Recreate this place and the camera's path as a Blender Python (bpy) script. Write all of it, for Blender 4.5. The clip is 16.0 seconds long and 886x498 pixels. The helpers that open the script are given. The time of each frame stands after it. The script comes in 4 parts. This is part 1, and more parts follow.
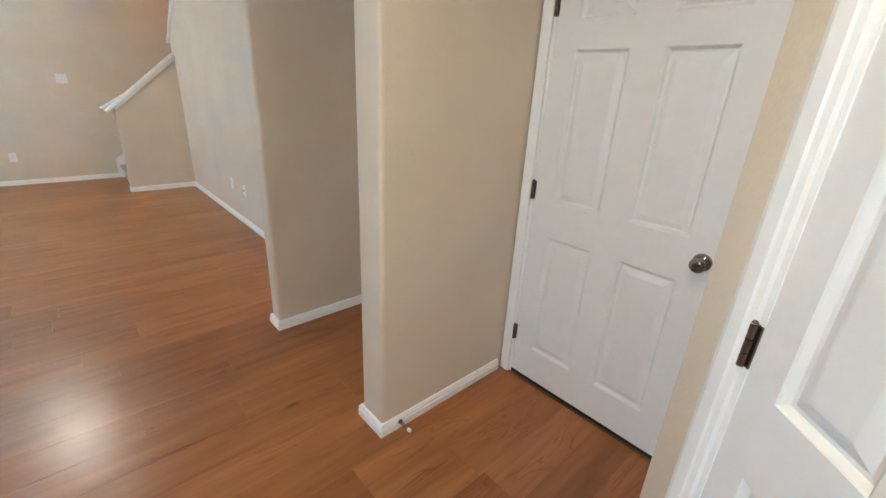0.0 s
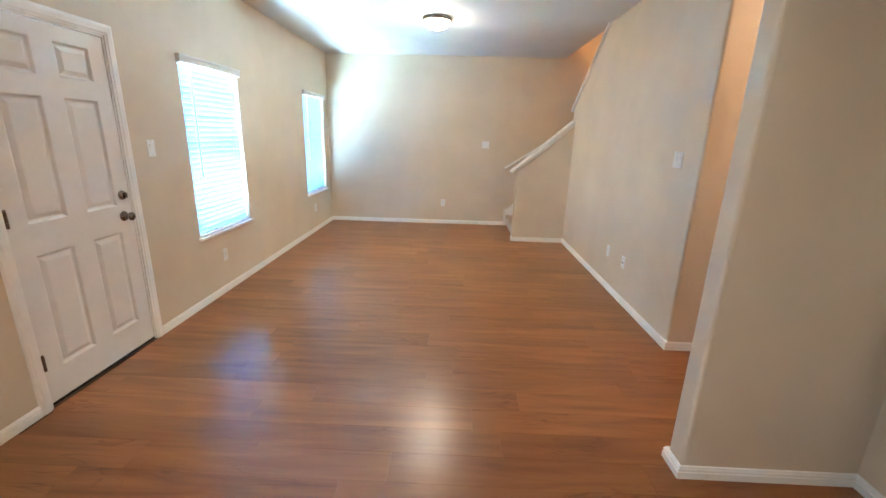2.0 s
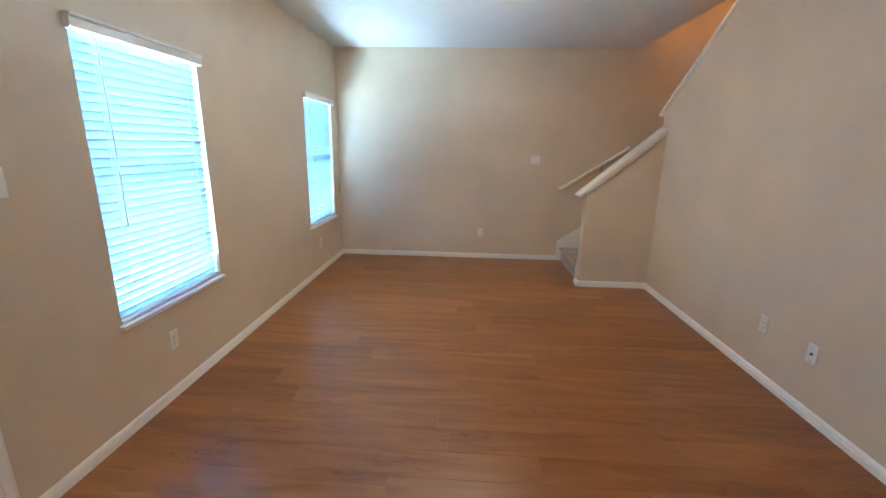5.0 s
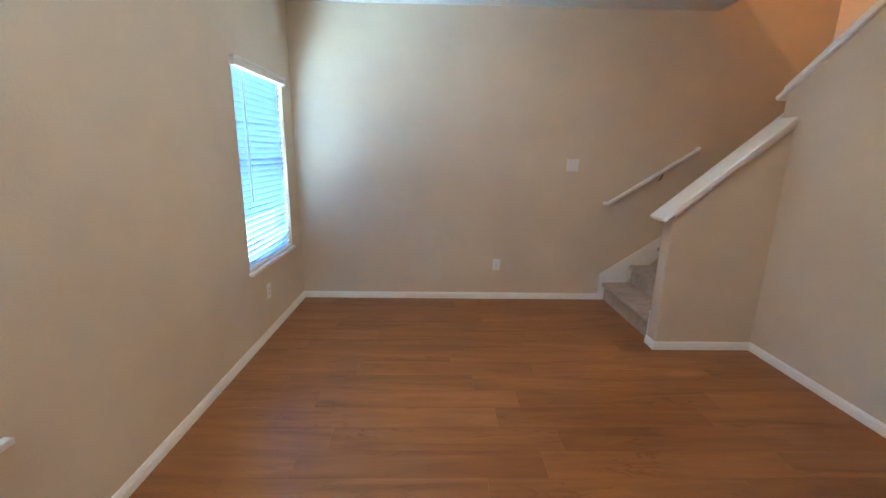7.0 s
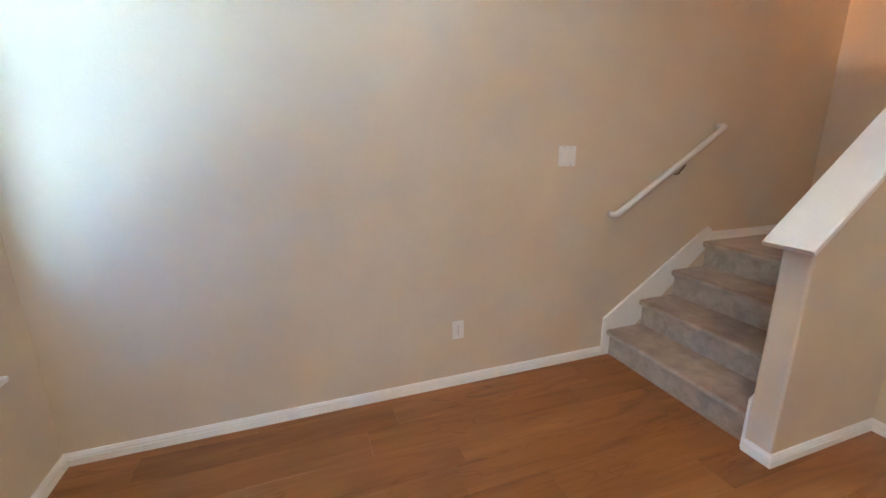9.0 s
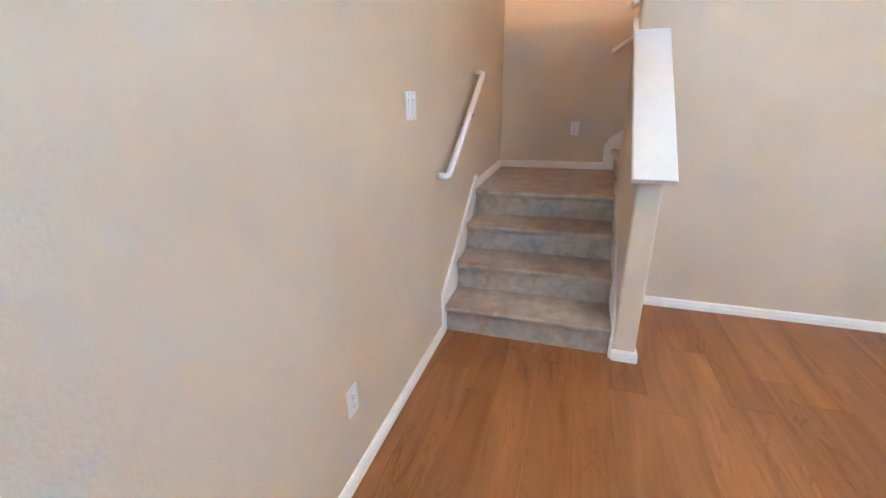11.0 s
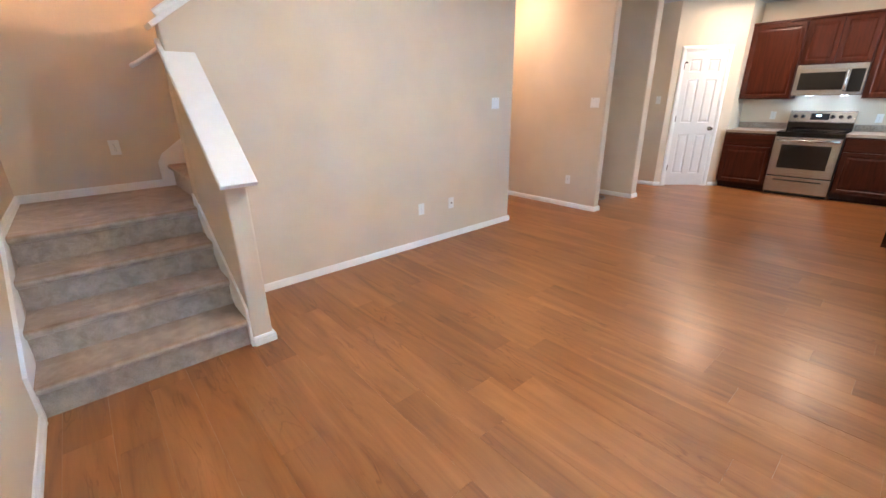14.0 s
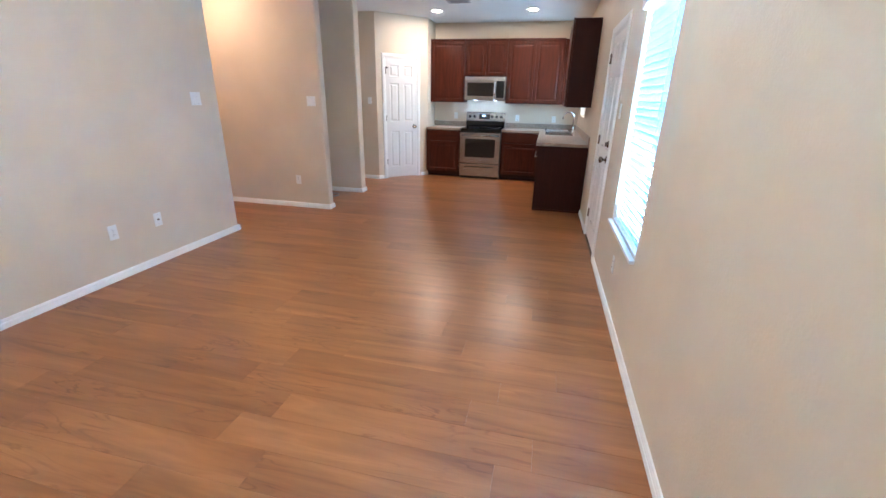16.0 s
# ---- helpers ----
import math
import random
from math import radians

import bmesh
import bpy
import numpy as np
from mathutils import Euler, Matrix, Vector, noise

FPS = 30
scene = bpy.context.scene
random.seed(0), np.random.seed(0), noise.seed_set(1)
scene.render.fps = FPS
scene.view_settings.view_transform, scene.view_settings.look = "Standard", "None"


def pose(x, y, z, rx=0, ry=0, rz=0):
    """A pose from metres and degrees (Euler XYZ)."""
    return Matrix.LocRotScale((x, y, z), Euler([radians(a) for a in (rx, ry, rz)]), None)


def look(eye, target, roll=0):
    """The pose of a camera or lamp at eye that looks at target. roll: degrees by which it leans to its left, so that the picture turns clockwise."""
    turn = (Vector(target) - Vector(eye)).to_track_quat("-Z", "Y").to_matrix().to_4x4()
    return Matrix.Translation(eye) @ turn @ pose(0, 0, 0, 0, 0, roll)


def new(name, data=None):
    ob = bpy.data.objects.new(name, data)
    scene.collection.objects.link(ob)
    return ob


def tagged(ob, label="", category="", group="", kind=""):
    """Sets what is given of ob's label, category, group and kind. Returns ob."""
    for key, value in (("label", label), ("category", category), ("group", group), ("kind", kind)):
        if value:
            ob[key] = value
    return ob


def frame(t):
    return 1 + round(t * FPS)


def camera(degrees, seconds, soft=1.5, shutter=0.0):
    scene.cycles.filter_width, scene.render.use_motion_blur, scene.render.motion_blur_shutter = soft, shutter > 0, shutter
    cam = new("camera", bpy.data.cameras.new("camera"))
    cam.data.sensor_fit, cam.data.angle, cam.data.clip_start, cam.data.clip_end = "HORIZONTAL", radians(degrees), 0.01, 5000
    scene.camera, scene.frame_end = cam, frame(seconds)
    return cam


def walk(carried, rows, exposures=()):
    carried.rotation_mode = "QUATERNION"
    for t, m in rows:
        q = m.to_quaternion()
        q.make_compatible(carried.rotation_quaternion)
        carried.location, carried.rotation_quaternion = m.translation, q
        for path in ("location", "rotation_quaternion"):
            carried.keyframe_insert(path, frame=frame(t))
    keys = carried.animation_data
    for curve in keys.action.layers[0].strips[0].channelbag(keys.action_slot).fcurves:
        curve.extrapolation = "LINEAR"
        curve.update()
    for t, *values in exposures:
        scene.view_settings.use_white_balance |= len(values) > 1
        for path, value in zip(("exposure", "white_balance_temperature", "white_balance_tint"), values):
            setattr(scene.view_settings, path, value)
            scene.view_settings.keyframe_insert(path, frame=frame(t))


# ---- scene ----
cam = camera(94.5, 16.0)
PATH = [
    (0, (2.496, -7.862, 1.481), (3.768, -6.499, 0.756), 3.0),
    (0.5, (2.494, -7.769, 1.518), (3.573, -6.26, 0.772), 2.6),
    (1, (2.318, -7.558, 1.506), (2.978, -5.797, 0.826), 1.6),
    (1.5, (2.2, -7.376, 1.496), (2.417, -5.481, 0.895), 1.2),
    (2, (2.192, -7.142, 1.521), (2.138, -5.217, 0.982), 1.6),
    (2.5, (2.148, -6.92, 1.523), (2.044, -4.989, 1.013), 1.5),
    (3, (2.055, -6.668, 1.528), (1.927, -4.731, 1.048), 1.0),
    (3.5, (2.019, -6.404, 1.529), (1.891, -4.464, 1.06), 0.9),
    (4, (1.989, -6.196, 1.542), (1.856, -4.259, 1.064), 0.8),
    (6.5, (1.375, -4.466, 1.501), (1.369, -2.527, 1.009), 1.1),
    (7, (1.33, -4.018, 1.486), (1.374, -2.074, 1.019), 0.9),
    (7.5, (1.298, -3.552, 1.465), (1.418, -1.609, 1.006), 0.8),
    (8, (1.264, -3.067, 1.453), (1.477, -1.133, 0.987), 0.5),
    (10.5, (0.943, -0.939, 1.416), (2.518, 0.119, 0.784), -1.5),
    (11, (0.919, -0.7, 1.407), (2.702, -0.125, 0.706), -1.0),
    (11.5, (0.925, -0.558, 1.41), (2.786, -0.445, 0.686), -0.9),
    (12, (0.813, -0.403, 1.417), (2.664, -0.608, 0.688), -1.2),
    (12.5, (0.714, -0.336, 1.436), (2.531, -0.731, 0.698), -1.5),
    (13, (0.672, -0.367, 1.446), (2.405, -1.057, 0.725), -1.0),
    (13.5, (0.636, -0.414, 1.452), (2.242, -1.376, 0.748), -1.0),
    (14, (0.594, -0.449, 1.455), (2.016, -1.673, 0.761), -0.9),
    (14.5, (0.604, -0.478, 1.45), (1.791, -1.934, 0.761), -0.7),
    (15, (0.592, -0.508, 1.453), (1.518, -2.141, 0.763), -0.3),
    (15.5, (0.578, -0.53, 1.453), (1.247, -2.282, 0.759), 0.3),
    (16, (0.565, -0.547, 1.448), (0.993, -2.373, 0.752), 1.2),
]
walk(cam, [(t, look(eye, target, roll)) for t, eye, target, roll in PATH],
     [(0, 2.75, 5650, -1), (1, 2.8, 5950, 2), (2.5, 2.6, 6200, 4), (4, 2.25, 6350, 7), (6.5, 1.8, 6450, 11), (8, 2.05, 6500, 11), (10.5, 2.75, 6050, 8), (12.5, 3.25, 5050, 4), (13, 3.1, 5450, 7), (14, 2.98, 5950, 9), (14.5, 2.98, 5850, 8), (15.5, 2.9, 5600, 8), (16, 2.85, 5350, 7)])

# ---- world and light ----
DAY = (0.52, 0.82, 1.0)

world = bpy.data.worlds.new("sky")
scene.world = world
world.use_nodes = True
sky = world.node_tree.nodes.new("ShaderNodeTexSky")
sky.sky_type, sky.sun_disc = "NISHITA", False
sky.sun_elevation, sky.sun_rotation = radians(48), radians(200)
world.node_tree.links.new(sky.outputs[0], world.node_tree.nodes["Background"].inputs[0])
world.node_tree.nodes["Background"].inputs[1].default_value = 0.1

SUN = new("sun", bpy.data.lights.new("sun", "SUN"))
SUN.data.energy, SUN.data.angle, SUN.data.color = 2.5, radians(0.5), (1.0, 0.95, 0.88)
SUN.matrix_world = look((6, -14, 20), (0, -4, 0))


def window_light(name, y0, y1, z0, z1, watts):
    """The sky's light, in the opening of a window of the west wall."""
    lamp = bpy.data.lights.new(name, "AREA")
    lamp.shape, lamp.size, lamp.size_y = "RECTANGLE", z1 - z0, y1 - y0
    lamp.energy, lamp.color, lamp.spread = watts, DAY, radians(170)
    ob = new(name, lamp)
    ob.matrix_world = Matrix.Translation((-0.150, (y0 + y1) / 2, (z0 + z1) / 2)) @ Euler((0, radians(-90), 0)).to_matrix().to_4x4()
    return ob


# plan, metres: x from the window wall, y = 0 at the wall with the handrail
H = 2.74
W = 3.815                      # stair wall, room side
SOUTH = -8.93                  # kitchen back wall
WINDOWS = ((-3.780, -2.90, 0.60, 2.07), (-1.140, -0.240, 0.60, 2.07))
SINK_WINDOW = (-8.45, -7.55, 1.19, 2.07)
FRONT_DOOR = (-5.28, -4.45, 2.055)

window_light("daylight", *WINDOWS[0], 72)
window_light("daylight", *WINDOWS[1], 48)
window_light("daylight", *SINK_WINDOW, 3)

# ---- materials ----


def srgb(r, g, b):
    return tuple(((c / 255 + 0.055) / 1.055) ** 2.4 if c > 10 else c / 255 / 12.92 for c in (r, g, b))


class Mat:
    """A node material with a principled shader and short helpers."""

    def __init__(self, name, colour, rough=0.5, metal=0.0):
        self.m = bpy.data.materials.new(name)
        self.m.use_nodes = True
        self.t = self.m.node_tree
        self.b = self.t.nodes["Principled BSDF"]
        self.colour = colour
        self.b.inputs["Base Color"].default_value = (*colour, 1)
        self.b.inputs["Roughness"].default_value = rough
        self.b.inputs["Metallic"].default_value = metal
        self.bumped = None

    def node(self, kind, **values):
        n = self.t.nodes.new(kind)
        for key, value in values.items():
            n.inputs[key].default_value = value
        return n

    def link(self, a, b):
        self.t.links.new(a, b)

    def coords(self, scale=(1, 1, 1), scatter=False):
        tc = self.t.nodes.new("ShaderNodeTexCoord")
        mp = self.t.nodes.new("ShaderNodeMapping")
        mp.inputs["Scale"].default_value = scale
        self.link(tc.outputs["Object"], mp.inputs["Vector"])
        if scatter:
            info = self.t.nodes.new("ShaderNodeObjectInfo")
            mul = self.t.nodes.new("ShaderNodeVectorMath")
            mul.operation = "MULTIPLY"
            mul.inputs[1].default_value = (37.0, 91.0, 53.0)
            self.link(info.outputs["Random"], mul.inputs[0])
            self.link(mul.outputs[0], mp.inputs["Location"])
        return mp.outputs[0]

    def noise(self, scale, detail=4, rough=0.55, stretch=(1, 1, 1), scatter=False, distortion=0.0):
        n = self.node("ShaderNodeTexNoise", Scale=scale, Detail=detail, Roughness=rough, Distortion=distortion)
        self.link(self.coords(stretch, scatter), n.inputs["Vector"])
        return n.outputs[0]

    def ramp(self, fac, stops):
        r = self.t.nodes.new("ShaderNodeValToRGB")
        e = r.color_ramp.elements
        while len(e) < len(stops):
            e.new(0.5)
        for el, (pos, col) in zip(e, stops):
            el.position = pos
            el.color = (*col, 1) if len(col) == 3 else col
        self.link(fac, r.inputs[0])
        return r.outputs[0]

    def mix(self, fac, a, b, mode="MIX"):
        n = self.t.nodes.new("ShaderNodeMix")
        n.data_type, n.blend_type = "RGBA", mode
        for sock, v in ((n.inputs[0], fac), (n.inputs[6], a), (n.inputs[7], b)):
            if isinstance(v, (int, float)):
                sock.default_value = v
            elif isinstance(v, tuple):
                sock.default_value = (*v, 1)
            else:
                self.link(v, sock)
        return n.outputs[2]

    def range(self, fac, lo, hi):
        n = self.node("ShaderNodeMapRange")
        n.inputs[3].default_value, n.inputs[4].default_value = lo, hi
        self.link(fac, n.inputs[0])
        return n.outputs[0]

    def colour_from(self, sock):
        self.link(sock, self.b.inputs["Base Color"])
        return self

    def rough_from(self, sock):
        self.link(sock, self.b.inputs["Roughness"])
        return self

    def bump(self, height, strength=0.2, distance=0.01):
        n = self.node("ShaderNodeBump", Strength=strength, Distance=distance)
        self.link(height, n.inputs["Height"])
        if self.bumped:
            self.link(self.bumped, n.inputs["Normal"])
        self.bumped = n.outputs[0]
        self.link(self.bumped, self.b.inputs["Normal"])
        return self


def painted(name, colour, rough, peel, spread=0.06, scale=95):
    """Painted drywall: a sprayed orange-peel relief, faint roller blotches and scuffs."""
    m = Mat(name, colour, rough)
    big = m.noise(1.3, 3)
    dark = tuple(c * (1 - spread) for c in colour)
    light = tuple(min(1, c * (1 + spread)) for c in colour)
    m.colour_from(m.ramp(big, ((0.3, dark), (0.7, light))))
    m.rough_from(m.range(m.noise(9, 3), rough - 0.08, rough + 0.08))
    m.bump(m.noise(scale, 3, 0.5), peel, 0.004)
    m.bump(m.noise(scale * 0.28, 2, 0.5), peel * 0.6, 0.006)
    return m.m


WALL = painted("beige_wall_paint", (0.69, 0.59, 0.46), 0.55, 0.22)
CEILING = painted("white_ceiling_paint", (0.74, 0.735, 0.72), 0.8, 0.5, 0.03, 60)


def trim_paint(name, colour, rough=0.35):
    m = Mat(name, colour, rough)
    dirt = m.noise(14, 5, 0.6)
    m.colour_from(m.ramp(dirt, ((0.35, tuple(c * 0.972 for c in colour)), (0.62, colour))))
    m.rough_from(m.range(m.noise(30, 3), rough - 0.07, rough + 0.1))
    m.bump(m.noise(160, 2), 0.05, 0.002)
    return m.m


TRIM = trim_paint("white_trim_paint", (0.90, 0.89, 0.865))
DOOR = trim_paint("white_door_paint", (0.82, 0.80, 0.775), 0.4)
PLASTIC = trim_paint("white_plastic", (0.85, 0.85, 0.83), 0.32)
VINYL = trim_paint("white_vinyl", (0.80, 0.80, 0.79), 0.4)


def wood_floor():
    m = Mat("wood_look_plank", (0.3, 0.13, 0.06), 0.3)
    info = m.t.nodes.new("ShaderNodeObjectInfo")
    wave = m.noise(1.5, 3, 0.55, (0.6, 5.5, 1), True, 1.2)
    fine = m.noise(4, 5, 0.6, (0.8, 17, 1), True, 0.6)
    tone = m.ramp(wave, ((0.25, (0.200, 0.068, 0.019)), (0.45, (0.330, 0.121, 0.035)), (0.6, (0.400, 0.154, 0.047)), (0.8, (0.505, 0.212, 0.072))))
    grain = m.ramp(fine, ((0.25, (0.78, 0.74, 0.70)), (0.55, (1, 1, 1)), (0.85, (1.07, 1.07, 1.06))))
    c = m.mix(0.22, m.mix(0.5, tone, grain, "MULTIPLY"), (0.285, 0.120, 0.052))
    # cathedral figure: dark wavy lines in patches
    streak = m.noise(1.6, 2, 0.5, (1.0, 7, 1), True, 1.8)
    line = m.ramp(streak, ((0.470, (1, 1, 1)), (0.495, (0.58, 0.48, 0.42)), (0.505, (0.62, 0.52, 0.46)), (0.53, (1, 1, 1))))
    patch = m.noise(1.7, 2, 0.5, (0.9, 2.5, 1), True)
    c = m.mix(m.ramp(patch, ((0.50, (0, 0, 0)), (0.66, (0.85, 0.85, 0.85)))), c, m.mix(1.0, c, line, "MULTIPLY"))
    each = m.ramp(info.outputs["Random"], ((0.0, (0.70, 0.67, 0.64)), (0.45, (0.90, 0.90, 0.90)), (1.0, (1.02, 1.05, 1.08))))
    c = m.mix(0.8, c, each, "MULTIPLY")
    knots = m.node("ShaderNodeTexVoronoi", Scale=1.5)
    m.link(m.coords((0.55, 1.5, 1), True), knots.inputs["Vector"])
    k = m.ramp(knots.outputs["Distance"], ((0.012, (0.30, 0.2, 0.15)), (0.045, (1, 1, 1))))
    c = m.mix(0.8, c, k, "MULTIPLY")
    m.colour_from(c)
    m.rough_from(m.range(m.noise(3.5, 4, 0.6), 0.26, 0.33))
    m.b.inputs["Specular IOR Level"].default_value = 0.6
    m.bump(fine, 0.06, 0.002)
    return m.m


FLOOR = wood_floor()


def carpet():
    m = Mat("cut_pile_carpet", (0.3, 0.25, 0.2), 1.0)
    swirl = m.noise(13, 4, 0.65, (1, 1, 1), True, 0.25)
    tuft = m.noise(170, 3, 0.6)
    c = m.ramp(swirl, ((0.34, (0.38, 0.32, 0.265)), (0.5, (0.47, 0.41, 0.352)), (0.66, (0.56, 0.495, 0.43))))
    # upward faces browned, upright ones left pale: window light on risers painted in
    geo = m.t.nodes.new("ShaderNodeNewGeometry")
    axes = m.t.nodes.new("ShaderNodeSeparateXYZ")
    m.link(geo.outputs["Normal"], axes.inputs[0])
    browned = m.mix(1.0, c, m.ramp(m.noise(5, 3), ((0.35, (0.60, 0.44, 0.33)), (0.65, (0.86, 0.70, 0.57)))), "MULTIPLY")
    c = m.mix(m.ramp(axes.outputs[2], ((0.3, (0, 0, 0)), (0.9, (1, 1, 1)))), c, browned)
    c = m.mix(0.6, c, m.ramp(tuft, ((0.3, (0.7, 0.68, 0.66)), (0.65, (1.08, 1.08, 1.08)))), "MULTIPLY")
    m.colour_from(c)
    m.b.inputs["Sheen Weight"].default_value = 0.4
    m.b.inputs["Sheen Roughness"].default_value = 0.6
    m.bump(tuft, 0.5, 0.006)
    m.bump(swirl, 0.35, 0.012)
    return m.m


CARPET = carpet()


def stained_wood(name, dark, light, stretch, rough=0.32):
    m = Mat(name, light, rough)
    g = m.noise(3.0, 6, 0.62, stretch, True, 0.8)
    fine = m.noise(16, 5, 0.6, stretch, True)
    c = m.ramp(g, ((0.3, dark), (0.7, light)))
    c = m.mix(0.5, c, m.ramp(fine, ((0.3, (0.8, 0.77, 0.75)), (0.7, (1.06, 1.06, 1.06)))), "MULTIPLY")
    m.colour_from(c)
    m.b.inputs["Specular IOR Level"].default_value = 0.22
    m.rough_from(m.range(m.noise(6, 3), rough - 0.03, rough + 0.1))
    m.bump(fine, 0.06, 0.002)
    return m.m


CHERRY = stained_wood("dark_cherry_wood", (0.034, 0.0065, 0.0028), (0.084, 0.0165, 0.0065), (9, 9, 0.7))
CHERRY_H = stained_wood("dark_cherry_wood_crosswise", (0.034, 0.0065, 0.0028), (0.084, 0.0165, 0.0065), (0.7, 9, 9))
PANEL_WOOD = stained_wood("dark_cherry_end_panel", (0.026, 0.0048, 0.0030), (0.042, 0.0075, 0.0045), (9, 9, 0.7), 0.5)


def laminate():
    m = Mat("speckled_laminate", (0.35, 0.28, 0.23), 0.35)
    spots = m.noise(60, 4, 0.7)
    cloud = m.noise(6, 4, 0.6)
    c = m.ramp(cloud, ((0.3, (0.30, 0.235, 0.19)), (0.7, (0.43, 0.35, 0.29))))
    c = m.mix(0.7, c, m.ramp(spots, ((0.35, (0.5, 0.45, 0.42)), (0.5, (1, 1, 1)), (0.7, (1.3, 1.28, 1.25)))), "MULTIPLY")
    m.colour_from(c)
    return m.m


LAMINATE = laminate()


def metal(name, colour, rough, brushed=0.0, stretch=(1, 40, 40)):
    m = Mat(name, colour, rough, 1.0)
    s = m.noise(12, 4, 0.6, stretch)
    m.rough_from(m.range(s, max(0.03, rough - 0.08), rough + 0.1))
    if brushed:
        m.bump(s, brushed, 0.001)
    return m.m


STEEL = metal("brushed_stainless_steel", (0.40, 0.375, 0.355), 0.24, 0.08)
CHROME = metal("chrome", (0.78, 0.78, 0.80), 0.08)
NICKEL = metal("satin_nickel", (0.30, 0.27, 0.25), 0.22)
BRONZE = metal("aged_bronze", (0.20, 0.145, 0.11), 0.33)
BRAID = metal("braided_steel", (0.45, 0.45, 0.46), 0.4, 0.5, (60, 60, 60))


def plain(name, colour, rough=0.5, coat=0.0):
    m = Mat(name, colour, rough)
    m.rough_from(m.range(m.noise(25, 3), max(0.02, rough - 0.05), rough + 0.06))
    m.b.inputs["Coat Weight"].default_value = coat
    return m.m


BLACK_GLASS = plain("black_glass", (0.006, 0.006, 0.007), 0.06)
OVEN_GLASS = plain("smoked_oven_glass", (0.012, 0.011, 0.011), 0.08)
BLACK = plain("black_plastic", (0.012, 0.012, 0.013), 0.45)
RUBBER = plain("dark_rubber", (0.015, 0.013, 0.012), 0.7)
SLOT = plain("dark_slot", (0.02, 0.02, 0.02), 0.6)
GREY = plain("grey_print", (0.28, 0.28, 0.29), 0.5)
VENT = plain("grey_vent_paint", (0.36, 0.37, 0.38), 0.5)
SCREEN = plain("grey_display", (0.17, 0.18, 0.16), 0.25)


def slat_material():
    # white slats whose base and translucent colours carry the blue of the skylight
    m = Mat("skylight_tinted_slat", (0.22, 0.30, 0.40), 0.5)
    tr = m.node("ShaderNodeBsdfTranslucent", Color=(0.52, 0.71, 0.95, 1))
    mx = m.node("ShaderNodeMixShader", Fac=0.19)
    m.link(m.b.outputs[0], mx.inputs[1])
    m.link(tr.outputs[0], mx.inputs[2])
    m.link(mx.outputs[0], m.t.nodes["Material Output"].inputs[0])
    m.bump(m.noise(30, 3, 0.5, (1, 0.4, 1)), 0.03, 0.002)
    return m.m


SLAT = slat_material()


def glass():
    m = Mat("window_glass", (1, 1, 1), 0.02)
    m.b.inputs["Transmission Weight"].default_value = 1.0
    m.b.inputs["IOR"].default_value = 1.02
    return m.m


GLASS = glass()


def glow(name, colour, strength):
    m = Mat(name, (0.8, 0.8, 0.8), 0.4)
    m.b.inputs["Emission Color"].default_value = (*colour, 1)
    m.b.inputs["Emission Strength"].default_value = strength
    return m.m


DOME_GLOW = glow("lit_frosted_glass", (1.0, 0.84, 0.64), 26)
CAN_GLOW = glow("lit_recessed_lens", (1.0, 0.72, 0.50), 95)
HALL_GLOW = glow("lit_hall_glass", (1.0, 0.62, 0.40), 11)
STAIR_GLOW = glow("lit_stair_glass", (1.0, 0.52, 0.26), 115)
HOOD_GLOW = glow("lit_hood_lens", (0.62, 0.80, 1.0), 8)
CLOCK_GLOW = glow("lit_clock_digits", (0.45, 0.75, 1.0), 1.2)

# ---- mesh tools ----


def mesh_object(name, bm, material, smooth=False):
    me = bpy.data.meshes.new(name)
    bmesh.ops.recalc_face_normals(bm, faces=bm.faces)
    if smooth:
        for f in bm.faces:
            f.smooth = True
    bm.to_mesh(me)
    bm.free()
    me.materials.append(material)
    return new(name, me)


def part(name, bm, material, parent, label="", smooth=False):
    ob = mesh_object(name, bm, material, smooth)
    ob.parent = parent
    if label:
        tagged(ob, label)
    return ob


def thing(name, m, label, category, group="", kind=""):
    ob = new(name)
    ob.empty_display_size = 0.1
    ob.matrix_world = m
    return tagged(ob, label, category, group, kind)


def structure(ob, label, category):
    return tagged(ob, label, category, kind="structure")


def box(bm, x0, y0, z0, x1, y1, z1, bevel=0.0, segments=2):
    b = bm if not bevel else bmesh.new()
    vs = [b.verts.new((x, y, z)) for x in (x0, x1) for y in (y0, y1) for z in (z0, z1)]
    for f in ((0, 1, 3, 2), (4, 6, 7, 5), (0, 4, 5, 1), (2, 3, 7, 6), (0, 2, 6, 4), (1, 5, 7, 3)):
        b.faces.new([vs[i] for i in f])
    if bevel:
        bmesh.ops.recalc_face_normals(b, faces=b.faces)
        bmesh.ops.bevel(b, geom=b.edges[:], offset=bevel, segments=segments, affect="EDGES", profile=0.5)
        tmp = bpy.data.meshes.new("tmp")
        b.to_mesh(tmp)
        b.free()
        bm.from_mesh(tmp)
        bpy.data.meshes.remove(tmp)
    return bm


def boxed(*a, bevel=0.0, segments=2):
    return box(bmesh.new(), *a, bevel=bevel, segments=segments)


def prism(poly, axis, a, b):
    """A polygon pushed along an axis. poly: pairs in the other two axes, in order."""
    bm = bmesh.new()

    def at(u, v, w):
        p = [u, v]
        p.insert(axis, w)
        return p

    lo = [bm.verts.new(at(u, v, a)) for u, v in poly]
    hi = [bm.verts.new(at(u, v, b)) for u, v in poly]
    bm.faces.new(lo)
    bm.faces.new(hi[::-1])
    n = len(poly)
    for i in range(n):
        bm.faces.new((lo[i], lo[(i + 1) % n], hi[(i + 1) % n], hi[i]))
    return bm


